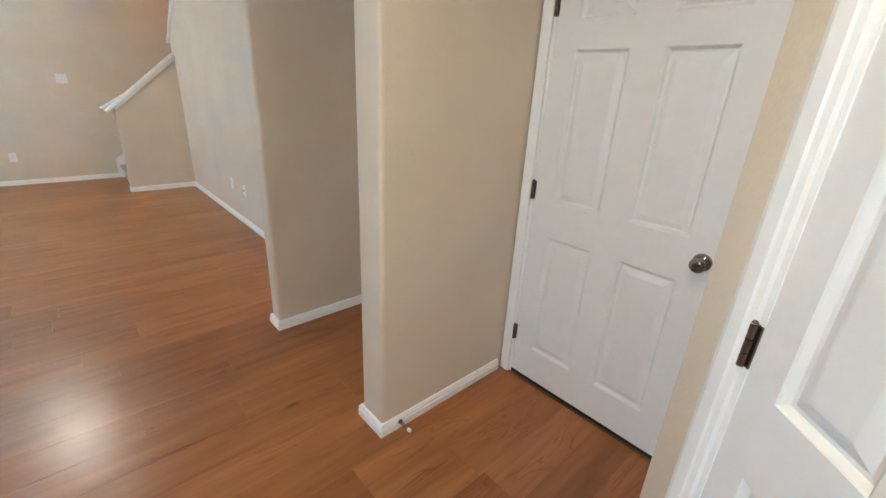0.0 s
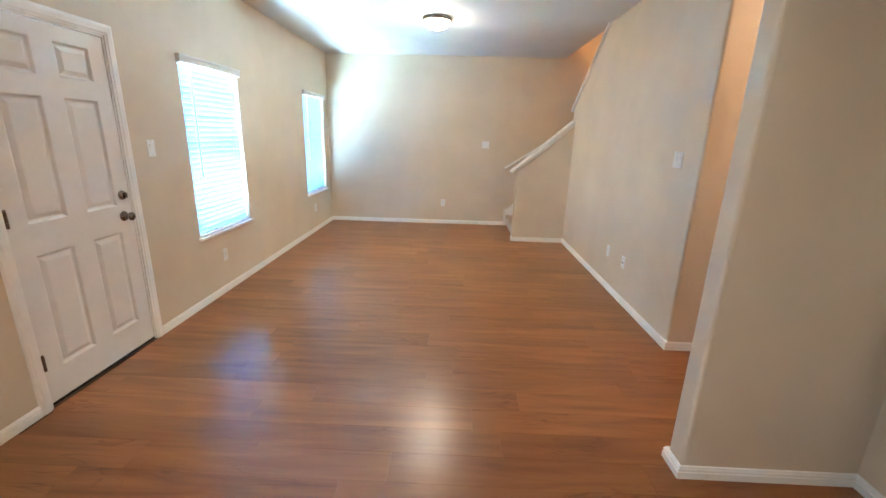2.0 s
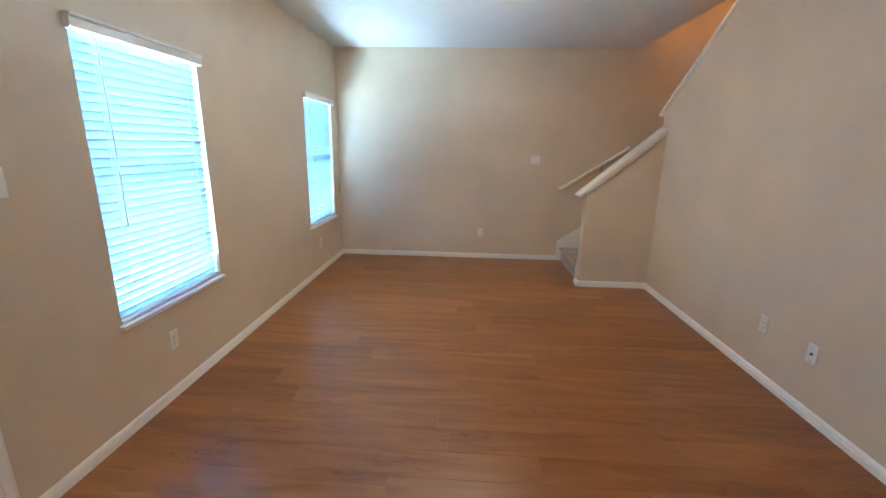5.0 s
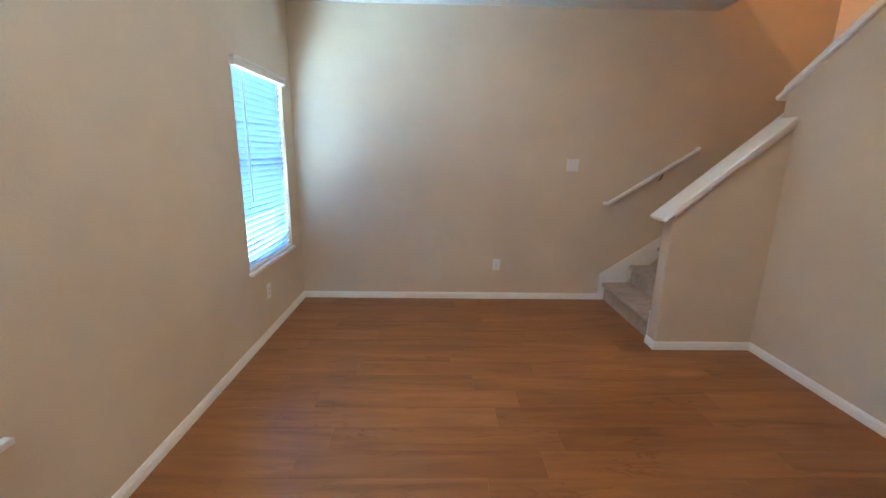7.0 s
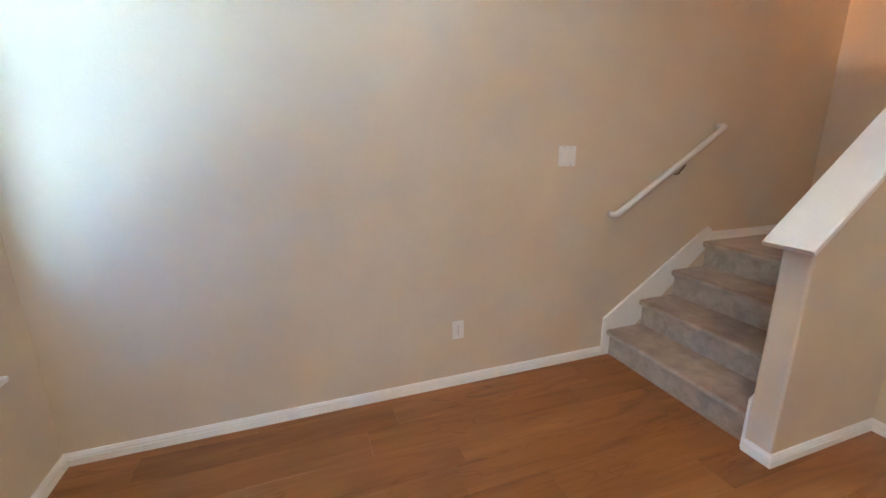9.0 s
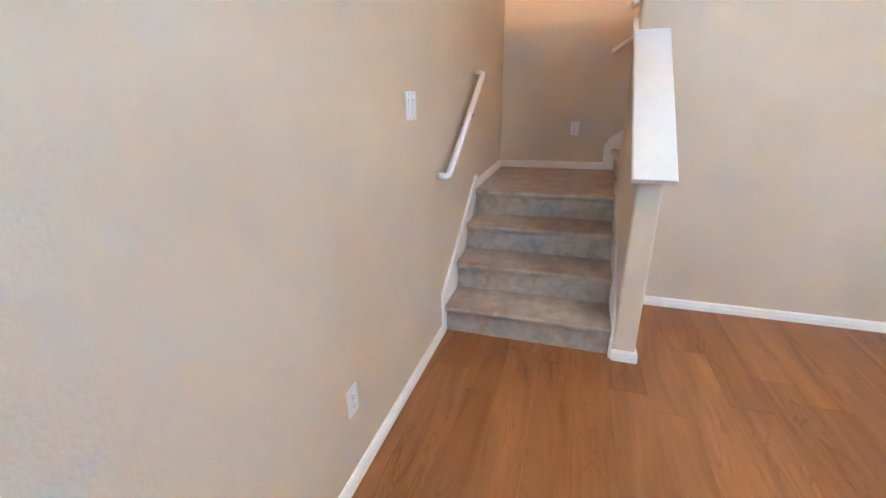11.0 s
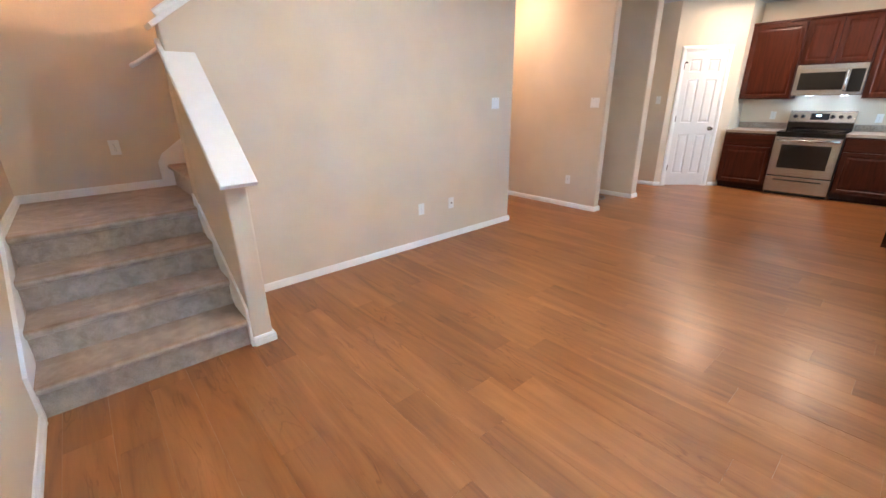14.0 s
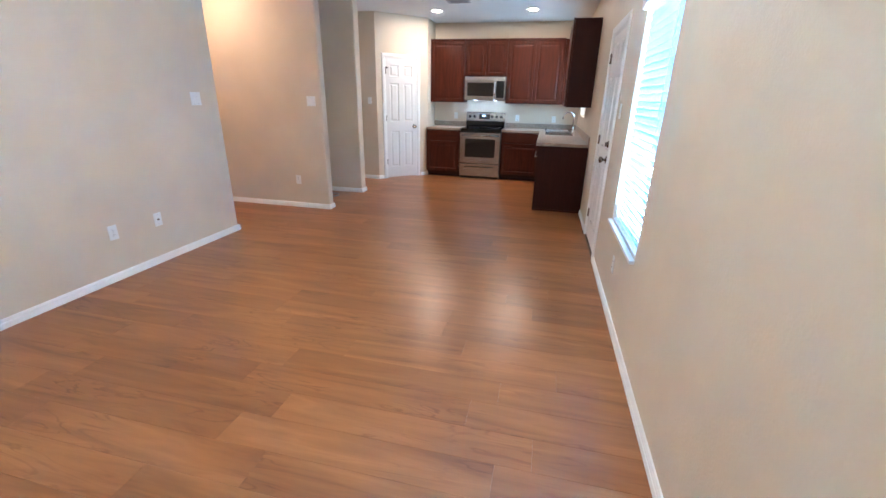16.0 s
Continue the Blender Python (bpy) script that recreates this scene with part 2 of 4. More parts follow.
def bevel_edges(bm, test, radius, segments=3):
    es = [e for e in bm.edges if test(e)]
    bmesh.ops.recalc_face_normals(bm, faces=bm.faces)
    bmesh.ops.bevel(bm, geom=es, offset=radius, segments=segments, affect="EDGES", profile=0.5)
    return bm


def upright(e):
    a, b = e.verts
    return abs(a.co.x - b.co.x) < 1e-5 and abs(a.co.y - b.co.y) < 1e-5


def ring(c, axis_a, axis_b, r, n):
    return [Vector(c) + axis_a * (r * math.cos(2 * math.pi * i / n)) + axis_b * (r * math.sin(2 * math.pi * i / n)) for i in range(n)]


def tube(bm, pts, r, n=12, caps=True):
    """A round rod along points."""
    pts = [Vector(p) for p in pts]
    rings = []
    side = None
    for i, p in enumerate(pts):
        d = (pts[min(i + 1, len(pts) - 1)] - pts[max(i - 1, 0)]).normalized()
        if side is None:
            side = d.orthogonal().normalized()
        side = (side - d * side.dot(d)).normalized()
        rings.append([bm.verts.new(v) for v in ring(p, side, d.cross(side), r, n)])
    for a, b in zip(rings, rings[1:]):
        for i in range(n):
            bm.faces.new((a[i], a[(i + 1) % n], b[(i + 1) % n], b[i]))
    if caps:
        bm.faces.new(rings[0])
        bm.faces.new(rings[-1][::-1])
    return bm


def lathe(bm, profile, origin=(0, 0, 0), axis=(0, 0, 1), n=32):
    """A profile of (radius, height) turned round an axis."""
    axis = Vector(axis).normalized()
    a = axis.orthogonal().normalized()
    b = axis.cross(a)
    prev = None
    for r, h in profile:
        c = Vector(origin) + axis * h
        cur = [bm.verts.new(v) for v in ring(c, a, b, max(r, 1e-4), n)]
        if prev:
            for i in range(n):
                bm.faces.new((prev[i], prev[(i + 1) % n], cur[(i + 1) % n], cur[i]))
        else:
            bm.faces.new(cur)
        prev = cur
    bm.faces.new(prev[::-1])
    return bm


def sweep(path, normal, profile):
    """A profile along a path in one plane, mitred at its corners. profile: (u, v), u to the left of the path, v along the normal."""
    bm = bmesh.new()
    n = Vector(normal).normalized()
    pts = [Vector(p) for p in path]
    rows = []
    for i, p in enumerate(pts):
        ds = []
        if i:
            ds.append((p - pts[i - 1]).normalized())
        if i < len(pts) - 1:
            ds.append((pts[i + 1] - p).normalized())
        sides = [n.cross(d) for d in ds]
        s = sides[0] if len(sides) == 1 else (sides[0] + sides[1]) / (1 + sides[0].dot(sides[1]))
        rows.append([bm.verts.new(p + s * u + n * v) for u, v in profile])
    k = len(profile)
    for a, b in zip(rows, rows[1:]):
        for i in range(k):
            bm.faces.new((a[i], a[(i + 1) % k], b[(i + 1) % k], b[i]))
    bm.faces.new(rows[0])
    bm.faces.new(rows[-1][::-1])
    return bm


def holed(length, height, thick, holes, base=-0.04):
    """A wall from x = 0 to length, front at y = 0, back at y = thick, with openings (x0, x1, z0, z1) right through it."""
    bm = bmesh.new()
    xs = sorted({0, length, *[h[0] for h in holes], *[h[1] for h in holes]})
    zs = sorted({base, height, *[h[2] for h in holes], *[h[3] for h in holes]})
    vert = {}

    def v(x, y, z):
        key = (round(x, 5), round(y, 5), round(z, 5))
        if key not in vert:
            vert[key] = bm.verts.new(key)
        return vert[key]

    def solid(i, j):
        if not (0 <= i < len(xs) - 1 and 0 <= j < len(zs) - 1):
            return False
        cx, cz = (xs[i] + xs[i + 1]) / 2, (zs[j] + zs[j + 1]) / 2
        return not any(h[0] < cx < h[1] and h[2] < cz < h[3] for h in holes)

    for i in range(len(xs) - 1):
        for j in range(len(zs) - 1):
            if not solid(i, j):
                continue
            x0, x1, z0, z1 = xs[i], xs[i + 1], zs[j], zs[j + 1]
            bm.faces.new((v(x0, 0, z0), v(x1, 0, z0), v(x1, 0, z1), v(x0, 0, z1)))
            bm.faces.new((v(x0, thick, z0), v(x0, thick, z1), v(x1, thick, z1), v(x1, thick, z0)))
            for di, dj, a, b in ((-1, 0, (x0, z0), (x0, z1)), (1, 0, (x1, z0), (x1, z1)), (0, -1, (x0, z0), (x1, z0)), (0, 1, (x0, z1), (x1, z1))):
                if not solid(i + di, j + dj):
                    bm.faces.new((v(a[0], 0, a[1]), v(b[0], 0, b[1]), v(b[0], thick, b[1]), v(a[0], thick, a[1])))
    return bm


def placed(bm, m):
    bmesh.ops.transform(bm, matrix=m, verts=bm.verts)
    return bm


def facing(x, y, z, yaw):
    """A pose whose local -y looks out of the wall; yaw 0 looks to -y, 90 to +x, 180 to +y, -90 to -x."""
    return pose(x, y, z, 0, 0, yaw)


# ---- the large structure ----
# window wall: local x runs to +y, front looks to +x
west_holes = [(y0 + 9.08, y1 + 9.08, z0, z1) for y0, y1, z0, z1 in (*WINDOWS, SINK_WINDOW)]
west_holes.append((FRONT_DOOR[0] + 9.08, FRONT_DOOR[1] + 9.08, -0.04, FRONT_DOOR[2]))
ob = mesh_object("wall_west", placed(holed(9.23, H + 0.1, 0.16, west_holes), facing(0, -9.08, 0, 90)), WALL)
structure(ob, "beige painted wall with two windows and the front door", "wall")

ob = mesh_object("wall_north", boxed(-0.16, 0, -0.04, 5.08, 0.15, 5.3), WALL)
structure(ob, "beige painted wall beside the stairs, with a handrail", "wall")
ob = mesh_object("wall_stairwell", boxed(4.96, -4.18, -0.04, 5.08, 0, 5.3), WALL)
structure(ob, "beige painted wall at the back of the stair landing", "wall")
ob = mesh_object("wall_south", boxed(-0.16, -9.08, -0.04, 4.3, SOUTH, H + 0.1), WALL)
structure(ob, "beige painted kitchen wall behind the range", "wall")

# stair wall with its raking top
slope = 0.7075
top0 = 1.935
y_end = -0.985
bm = prism([(y_end, -0.04), (y_end, top0), (y_end - (H + 0.1 - top0) / slope, H + 0.1), (-4.30, H + 0.1), (-4.30, -0.04)], 0, W, W + 0.12)
bevel_edges(bm, lambda e: upright(e) and e.verts[0].co.x < W + 0.01, 0.018)
ob = structure(mesh_object("wall_stair", bm, WALL), "beige painted stair wall with a raking top edge", "wall")

# wall at the low end of the stairs
knee_slope = 0.86
bm = prism([(3.058, -0.04), (3.058, 1.075), (W, 1.075 + knee_slope * (W - 3.058)), (W, -0.04)], 1, -1.112, -0.992)
bevel_edges(bm, lambda e: upright(e) and e.verts[0].co.x < 3.1, 0.012)
structure(mesh_object("wall_knee", bm, WALL), "low beige knee wall beside the carpeted steps", "wall")

bm = boxed(W + 0.12, -4.30, -0.04, 5.70, -4.18, 5.3)
# upper length, out of view, added to close the upstairs space
box(bm, 0.9, -4.30, H + 0.3, W + 0.12, -4.18, 5.3)
structure(mesh_object("wall_hall", bm, WALL), "beige painted hall wall holding a thermostat", "wall")
structure(mesh_object("wall_hall_end", boxed(5.60, -5.532, -0.04, 5.72, -4.30, H + 0.1), WALL), "beige painted wall closing the hall", "wall")

bm = boxed(3.285, -5.532, -0.04, 5.60, -5.417, H + 0.1)
bevel_edges(bm, lambda e: upright(e) and e.verts[0].co.x < 3.3, 0.018)
structure(mesh_object("wall_partition", bm, WALL), "beige painted partition between the hall and the niche", "wall")
bm = boxed(3.302, -6.657, -0.04, 4.25, -6.495, H + 0.1)
bevel_edges(bm, lambda e: upright(e) and e.verts[0].co.x < 3.4, 0.018)
structure(mesh_object("wall_partition", bm, WALL), "beige painted partition between the niche and the side door", "wall")
structure(mesh_object("wall_niche", boxed(4.09, -6.495, -0.04, 4.25, -5.532, H + 0.1), WALL), "beige painted back wall of the empty refrigerator niche", "wall")

# side-door wall looks to -x: local x runs to -y
SIDE_X = 4.13
side = holed(0.996, H + 0.1, 0.12, [(0.048, 0.892, -0.04, 2.05)])
structure(mesh_object("wall_side_door", placed(side, facing(SIDE_X, -6.664, 0, -90)), WALL), "beige painted wall round the white side door", "wall")
bm = prism([(3.472, -7.66), (4.25, -7.66), (4.25, -7.78), (3.56, -7.78)], 2, -0.04, H + 0.1)
structure(mesh_object("wall_return", bm, WALL), "beige painted return wall with a light switch", "wall")

# pantry wall across the corner, at 45 degrees
# local x runs from the return wall to the kitchen end
DIAG = Matrix.Translation((3.472, -7.66, 0)) @ Matrix.Rotation(radians(-135), 4, "Z")
dl = math.hypot(0.717, 0.717)
PD0, PD1 = 0.166, 0.790         # door opening along the wall
bm = holed(dl, H + 0.1, 0.11, [(PD0, PD1, -0.04, 2.075)])
ob = mesh_object("wall_pantry", placed(bm, DIAG), WALL)
structure(ob, "beige painted angled wall with the pantry door", "wall")
structure(mesh_object("wall_kitchen_side", boxed(2.757, SOUTH, -0.04, 2.87, -8.379, H + 0.1), WALL), "beige painted side wall of the kitchen", "wall")

# ceilings
bm = boxed(-0.16, -9.08, H, 3.86, 0.15, H + 0.3)
box(bm, 3.86, -9.08, H, 5.72, -4.18, H + 0.3)
structure(mesh_object("ceiling", bm, CEILING), "white lightly textured ceiling", "ceiling")
structure(mesh_object("ceiling_stairwell", boxed(0.9, -4.3, 5.3, 5.08, 0.15, 5.4), CEILING), "white ceiling high over the stairwell", "ceiling")
# unseen wall, added to close the upper space that holds the stair lamp
structure(mesh_object("wall_stairwell_upper", boxed(0.9, -4.18, H + 0.3, 1.0, 0, 5.3), WALL), "unseen beige wall added to close the upstairs space", "wall")

# base of the floor
ob_floor = structure(mesh_object("floor", boxed(-0.16, -9.08, -0.10, 5.72, 0.15, -0.012), SLOT), "warm brown wood-look plank floor, satin finish", "floor")
structure(mesh_object("ground", boxed(-60, -60, -0.35, 60, 60, -0.25), VENT), "plain pale ground outside the house", "ground")

# skirting, mitred round the corners; the room lies to the left of each path
SKIRT = [(-0.001, 0), (0.016, 0), (0.016, 0.034), (0.0105, 0.037), (0.0105, 0.041), (0.015, 0.044), (0.015, 0.050), (0.010, 0.057), (0.008, 0.062), (-0.001, 0.064)]


def skirting(path, label="white moulded skirting board along the wall", z=0.0):
    ob = mesh_object("baseboard", sweep([(x, y, z) for x, y in path], (0, 0, 1), SKIRT), TRIM)
    return structure(ob, label, "baseboard")


skirting([(3.068, 0), (0, 0), (0, -4.394)])
skirting([(0, -5.336), (0, -6.205)])
skirting([(3.058, -0.992), (3.058, -1.112), (W, -1.112), (W, -4.30), (5.60, -4.30)][::-1])
skirting([(5.60, -5.417), (3.285, -5.417), (3.285, -5.532), (4.09, -5.532), (4.09, -6.495), (3.302, -6.495), (3.302, -6.657), (4.088, -6.657)][::-1])
skirting([(3.405, -7.727), (3.472, -7.66), (SIDE_X, -7.66)])
skirting([(2.757, -8.42), (2.757, -8.379), (2.859, -8.276)])
skirting([(4.96, -1.02), (4.96, 0), (3.93, 0)], "white skirting board round the stair landing", 0.75)


# ---- doors ----
CASING = [(0.0, -0.001), (0.0, 0.010), (0.012, 0.013), (0.016, 0.017), (0.045, 0.019), (0.060, 0.014), (0.066, 0.006), (0.066, -0.001)]


def six_panel(parent, w, h, t, mat, lift):
    """A moulded six-panel leaf: stiles and rails in one mesh, and each panel a mesh of its own. Local x across, front at y = 0, back at y = t."""
    s, mid = 0.11 * w / 0.81, 0.13 * w / 0.81
    cw = (w - 2 * s - mid) / 2
    cols = ((s, s + cw), (s + cw + mid, w - s))
    rows = tuple((a - lift, b - lift) for a, b in ((0.205, 0.845), (1.015, 1.660), (1.765, 1.950)))
    cells = [(a, b, c, d) for a, b in cols for c, d in rows]
    body = part("leaf", holed(w, h, t, cells, 0.0), mat, parent)
    for a, b, c, d in cells:
        bm = bmesh.new()
        for front in (True, False):
            y = (lambda v: v) if front else (lambda v: t - v)
            loops = []
            for inset, depth in ((0, 0.0), (0.004, 0.003), (0.012, 0.0135), (0.020, 0.0145), (0.042, 0.004), (0.047, 0.003)):
                loops.append([bm.verts.new(p) for p in ((a + inset, y(depth), c + inset), (b - inset, y(depth), c + inset), (b - inset, y(depth), d - inset), (a + inset, y(depth), d - inset))])
            for p, q in zip(loops, loops[1:]):
                for i in range(4):
                    bm.faces.new((p[i], p[(i + 1) % 4], q[(i + 1) % 4], q[i]))
            bm.faces.new(loops[-1])
        part("panel", bm, mat, body)
    return body


def hinge(parent, x, z, y=-0.004):
    bm = bmesh.new()
    box(bm, x - 0.012, y + 0.002, z - 0.044, x + 0.012, y + 0.006, z + 0.044)
    for k in range(3):
        lathe(bm, [(0.0065, -0.0435 + k * 0.0295), (0.0065, -0.0165 + k * 0.0295)], (x, y - 0.004, z), n=10)
    lathe(bm, [(0.003, 0.044), (0.006, 0.046), (0.004, 0.051), (0.001, 0.052)], (x, y - 0.004, z), n=10)
    return part("hinge", bm, BRONZE, parent, "worn dark metal butt hinge")


def round_knob(parent, x, z, mat=NICKEL):
    bm = lathe(bmesh.new(), [(0.033, 0), (0.033, 0.004), (0.028, 0.010), (0.013, 0.013), (0.011, 0.030), (0.020, 0.036), (0.027, 0.046), (0.0275, 0.056), (0.022, 0.064), (0.012, 0.067), (0.001, 0.067)], (x, 0, z), (0, -1, 0))
    k = part("door_knob", bm, mat, parent, "satin nickel round knob", True)
    part("key_slot", boxed(x - 0.002, -0.0685, z - 0.006, x + 0.002, -0.066, z + 0.006), SLOT, k)
    return k


def deadbolt(parent, x, z):
    bm = lathe(bmesh.new(), [(0.031, 0), (0.031, 0.005), (0.026, 0.014), (0.020, 0.018), (0.001, 0.018)], (x, 0, z), (0, -1, 0))
    k = part("deadbolt", bm, NICKEL, parent, "satin nickel deadbolt thumbturn", True)
    part("thumbturn", boxed(x - 0.006, -0.036, z - 0.019, x + 0.006, -0.016, z + 0.019, bevel=0.004), NICKEL, k)


def casing(parent, x0, x1, top, name="casing", y=0.0):
    """Moulded casing round an opening; local -y is the room."""
    path = [(x1, y, 0.0), (x1, y, top), (x0, y, top), (x0, y, 0.0)]
    return part(name, sweep(path, (0, -1, 0), [(-u, v) for u, v in CASING][::-1]), TRIM, parent)


def jamb(parent, x0, x1, top, depth):
    bm = boxed(x0, 0.0, 0, x0 + 0.018, depth, top - 0.018)
    box(bm, x1 - 0.018, 0.0, 0, x1, depth, top - 0.018)
    box(bm, x0, 0.0, top - 0.018, x1, depth, top)
    box(bm, x0 + 0.018, 0.048, 0, x0 + 0.030, 0.075, top - 0.018)
    box(bm, x1 - 0.030, 0.048, 0, x1 - 0.018, 0.075, top - 0.018)
    return part("jamb", bm, TRIM, parent)


# front door: local x runs to +y
door = thing("door_1", facing(0, FRONT_DOOR[0], 0, 90), "closed white six-panel front door with deadbolt and round knob", "door", kind="structure")
fw = FRONT_DOOR[1] - FRONT_DOOR[0]
casing(door, 0.008, fw - 0.008, FRONT_DOOR[2] - 0.008)
jamb(door, 0, fw, FRONT_DOOR[2], 0.16)


def hung(parent, x, y, z, w, h, t, mat):
    """The leaf, set into its jamb by moving its mesh."""
    body = six_panel(parent, w, h, t, mat, z)
    for o in (body, *body.children):
        o.data.transform(Matrix.Translation((x, y, z)))
    return body


leaf = hung(door, 0.021, 0.004, 0.024, fw - 0.042, 2.006, 0.042, DOOR)
for z in (0.27, 1.06, 1.83):
    hinge(door, 0.020, z)
deadbolt(leaf, fw - 0.084, 1.080)
round_knob(leaf, fw - 0.098, 0.943)
part("strike_plate", boxed(fw - 0.0185, 0.006, 0.89, fw - 0.017, 0.036, 0.96), NICKEL, door)
part("sweep", boxed(0.021, 0.002, 0.008, fw - 0.021, 0.044, 0.024), RUBBER, door, "black rubber door sweep")
part("threshold", boxed(0.018, -0.012, 0.001, fw - 0.018, 0.158, 0.009, bevel=0.003), BRONZE, door)

# side door: local x runs to -y from the hinge side
door = thing("door_2", facing(SIDE_X, -6.664 - 0.048, 0, -90), "closed white six-panel side door with a round knob", "door", kind="structure")
sw = 0.844
bm = boxed(-0.047, -0.016, 0.0, 0.006, 0.0, 2.115, bevel=0.003)
box(bm, sw - 0.006, -0.016, 0.0, sw + 0.060, 0.0, 2.115, bevel=0.003)
box(bm, 0.006, -0.016, 2.044, sw - 0.006, 0.0, 2.115, bevel=0.003)
part("casing", bm, TRIM, door)
jamb(door, 0, sw, 2.05, 0.12)
leaf = hung(door, 0.016, 0.003, 0.026, sw - 0.034, 1.998, 0.042, DOOR)
for z in (0.267, 1.056, 1.83):
    hinge(door, 0.014, z)
round_knob(leaf, 0.780, 0.943)
part("strike_plate", boxed(sw - 0.0185, 0.006, 0.91, sw - 0.017, 0.036, 0.975), NICKEL, door)
part("sweep", boxed(0.019, 0.002, 0.008, sw - 0.019, 0.044, 0.026), RUBBER, door, "black rubber door sweep")
part("threshold", boxed(0.018, -0.006, 0.001, sw - 0.018, 0.118, 0.009, bevel=0.003), BRONZE, door)

# pantry door
door = thing("door_3", DIAG @ pose(PD0, 0, 0), "closed narrow white six-panel pantry door", "door", kind="structure")
pw = PD1 - PD0
casing(door, 0.004, pw - 0.004, 2.068)
jamb(door, 0, pw, 2.075, 0.11)
leaf = hung(door, 0.008, 0.003, 0.014, pw - 0.016, 2.040, 0.035, DOOR)
for z in (0.30, 1.075, 1.85):
    hinge(door, 0.006, z)
round_knob(leaf, pw - 0.065, 0.925)
part("spring_catch", boxed(0.010, -0.012, 1.895, 0.050, 0.002, 1.915), NICKEL, leaf)

# ---- windows and blinds ----
window_no = 0


def window(y0, y1, z0, z1, blinds=True):
    """A single-hung vinyl window in the west wall; local x runs to +y, the room at local -y."""
    global window_no
    window_no += 1
    w, h = y1 - y0, z1 - z0
    win = thing("window_%d" % window_no, facing(0, y0, z0, 90), "white vinyl single-hung window in a plastered opening", "window", kind="structure")
    bm = holed(w, h, 0.05, [(0.04, w - 0.04, 0.045, h - 0.04)], 0.0)
    part("window_frame", placed(bm, Matrix.Translation((0, 0.085, 0))), VINYL, win)
    bm = boxed(0.04, 0.092, h / 2 - 0.024, w - 0.04, 0.128, h / 2 + 0.024, bevel=0.003)
    part("meeting_rail", bm, VINYL, win)
    for a, b in ((0.045, h / 2 - 0.024), (h / 2 + 0.024, h - 0.04)):
        p = part("pane", boxed(0.04, 0.108, a, w - 0.04, 0.112, b), GLASS, win)
        p.visible_shadow = False
    if blinds:
        bm = boxed(-0.022, -0.030, -0.024, w + 0.010, 0.085, 0.0, bevel=0.004)
        part("window_sill", bm, TRIM, win)
        blind(y0, y1, z0, z1)
    return win


def blind(y0, y1, z0, z1):
    w, h = y1 - y0 - 0.012, z1 - z0
    b = thing("window_blind", facing(0, y0 + 0.006, z0, 90), "lowered white two-inch slat blind, slats half open, blue skylight put into their colour", "window blind", "blinds on the front windows")
    prof = [(-0.026, h - 0.066), (-0.034, h - 0.058), (-0.034, h - 0.022), (-0.040, h - 0.012), (-0.040, h - 0.002), (0.0, h - 0.002), (0.0, h - 0.066)]
    part("valance", prism(prof, 0, -0.022, w + 0.016), VINYL, b)
    part("head_rail", boxed(0, 0.003, h - 0.045, w, 0.058, h - 0.004), VINYL, b)
    part("bottom_rail", boxed(0.002, 0.004, 0.001, w - 0.002, 0.054, 0.019, bevel=0.004), VINYL, b)
    n = 32
    step = (h - 0.085 - 0.036) / (n - 1)
    # a slat with a slight crown
    a = radians(69)
    bm = bmesh.new()
    rows = []
    for k in range(7):
        u = -0.0255 + 0.051 * k / 6
        crown = 0.0028 * (1 - (u / 0.0255) ** 2)
        y, z = u * math.cos(a) - crown * math.sin(a) * -1, -u * math.sin(a) + crown * math.cos(a)
        rows.append([bm.verts.new((x, y + dy, z + dz)) for x, dy, dz in ((0, 0, 0), (w, 0, 0), (w, 0.0012, 0.0024), (0, 0.0012, 0.0024))])
    for p, q in zip(rows, rows[1:]):
        for i in range(4):
            bm.faces.new((p[i], p[(i + 1) % 4], q[(i + 1) % 4], q[i]))
    bm.faces.new(rows[0])
    bm.faces.new(rows[-1][::-1])
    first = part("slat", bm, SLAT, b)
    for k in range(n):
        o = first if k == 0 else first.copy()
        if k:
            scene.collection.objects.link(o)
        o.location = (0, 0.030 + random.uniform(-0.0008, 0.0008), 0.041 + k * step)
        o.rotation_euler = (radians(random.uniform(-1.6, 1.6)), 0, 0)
    for x in (0.11, w - 0.11):
        for y in (0.006, 0.054):
            part("ladder_cord", tube(bmesh.new(), [(x, y, 0.02), (x, y, h - 0.05)], 0.0012, 5), VINYL, b)
    part("wand", tube(bmesh.new(), [(0.125, -0.012, h - 0.07), (0.127, -0.014, h - 0.5), (0.128, -0.012, h - 0.97)], 0.0042, 6), VINYL, b, "slim clear tilt wand")
    return b


for y0, y1, z0, z1 in WINDOWS:
    window(y0, y1, z0, z1)
window(*SINK_WINDOW, blinds=False)

# ---- stairs ----
RISE, RUN = 0.1875, 0.265
stairs = thing("staircase", pose(3.10, 0, 0), "beige carpeted stairs with four steps up to a landing", "staircase")


def step_profile(depth, rise, under):
    """Riser and rounded nosing of a carpeted step, as (run, height) pairs."""
    pts = [(0.0, -under), (0.0, rise - 0.055), (-0.022, rise - 0.043)]
    for k in range(7):
        t = math.pi * (0.5 + 0.5 - k / 6 * 0.5)
        pts.append((-0.012 + 0.024 * math.cos(t), rise - 0.024 + 0.024 * math.sin(t)))
    pts += [(depth, rise), (depth, -under)]
    return pts


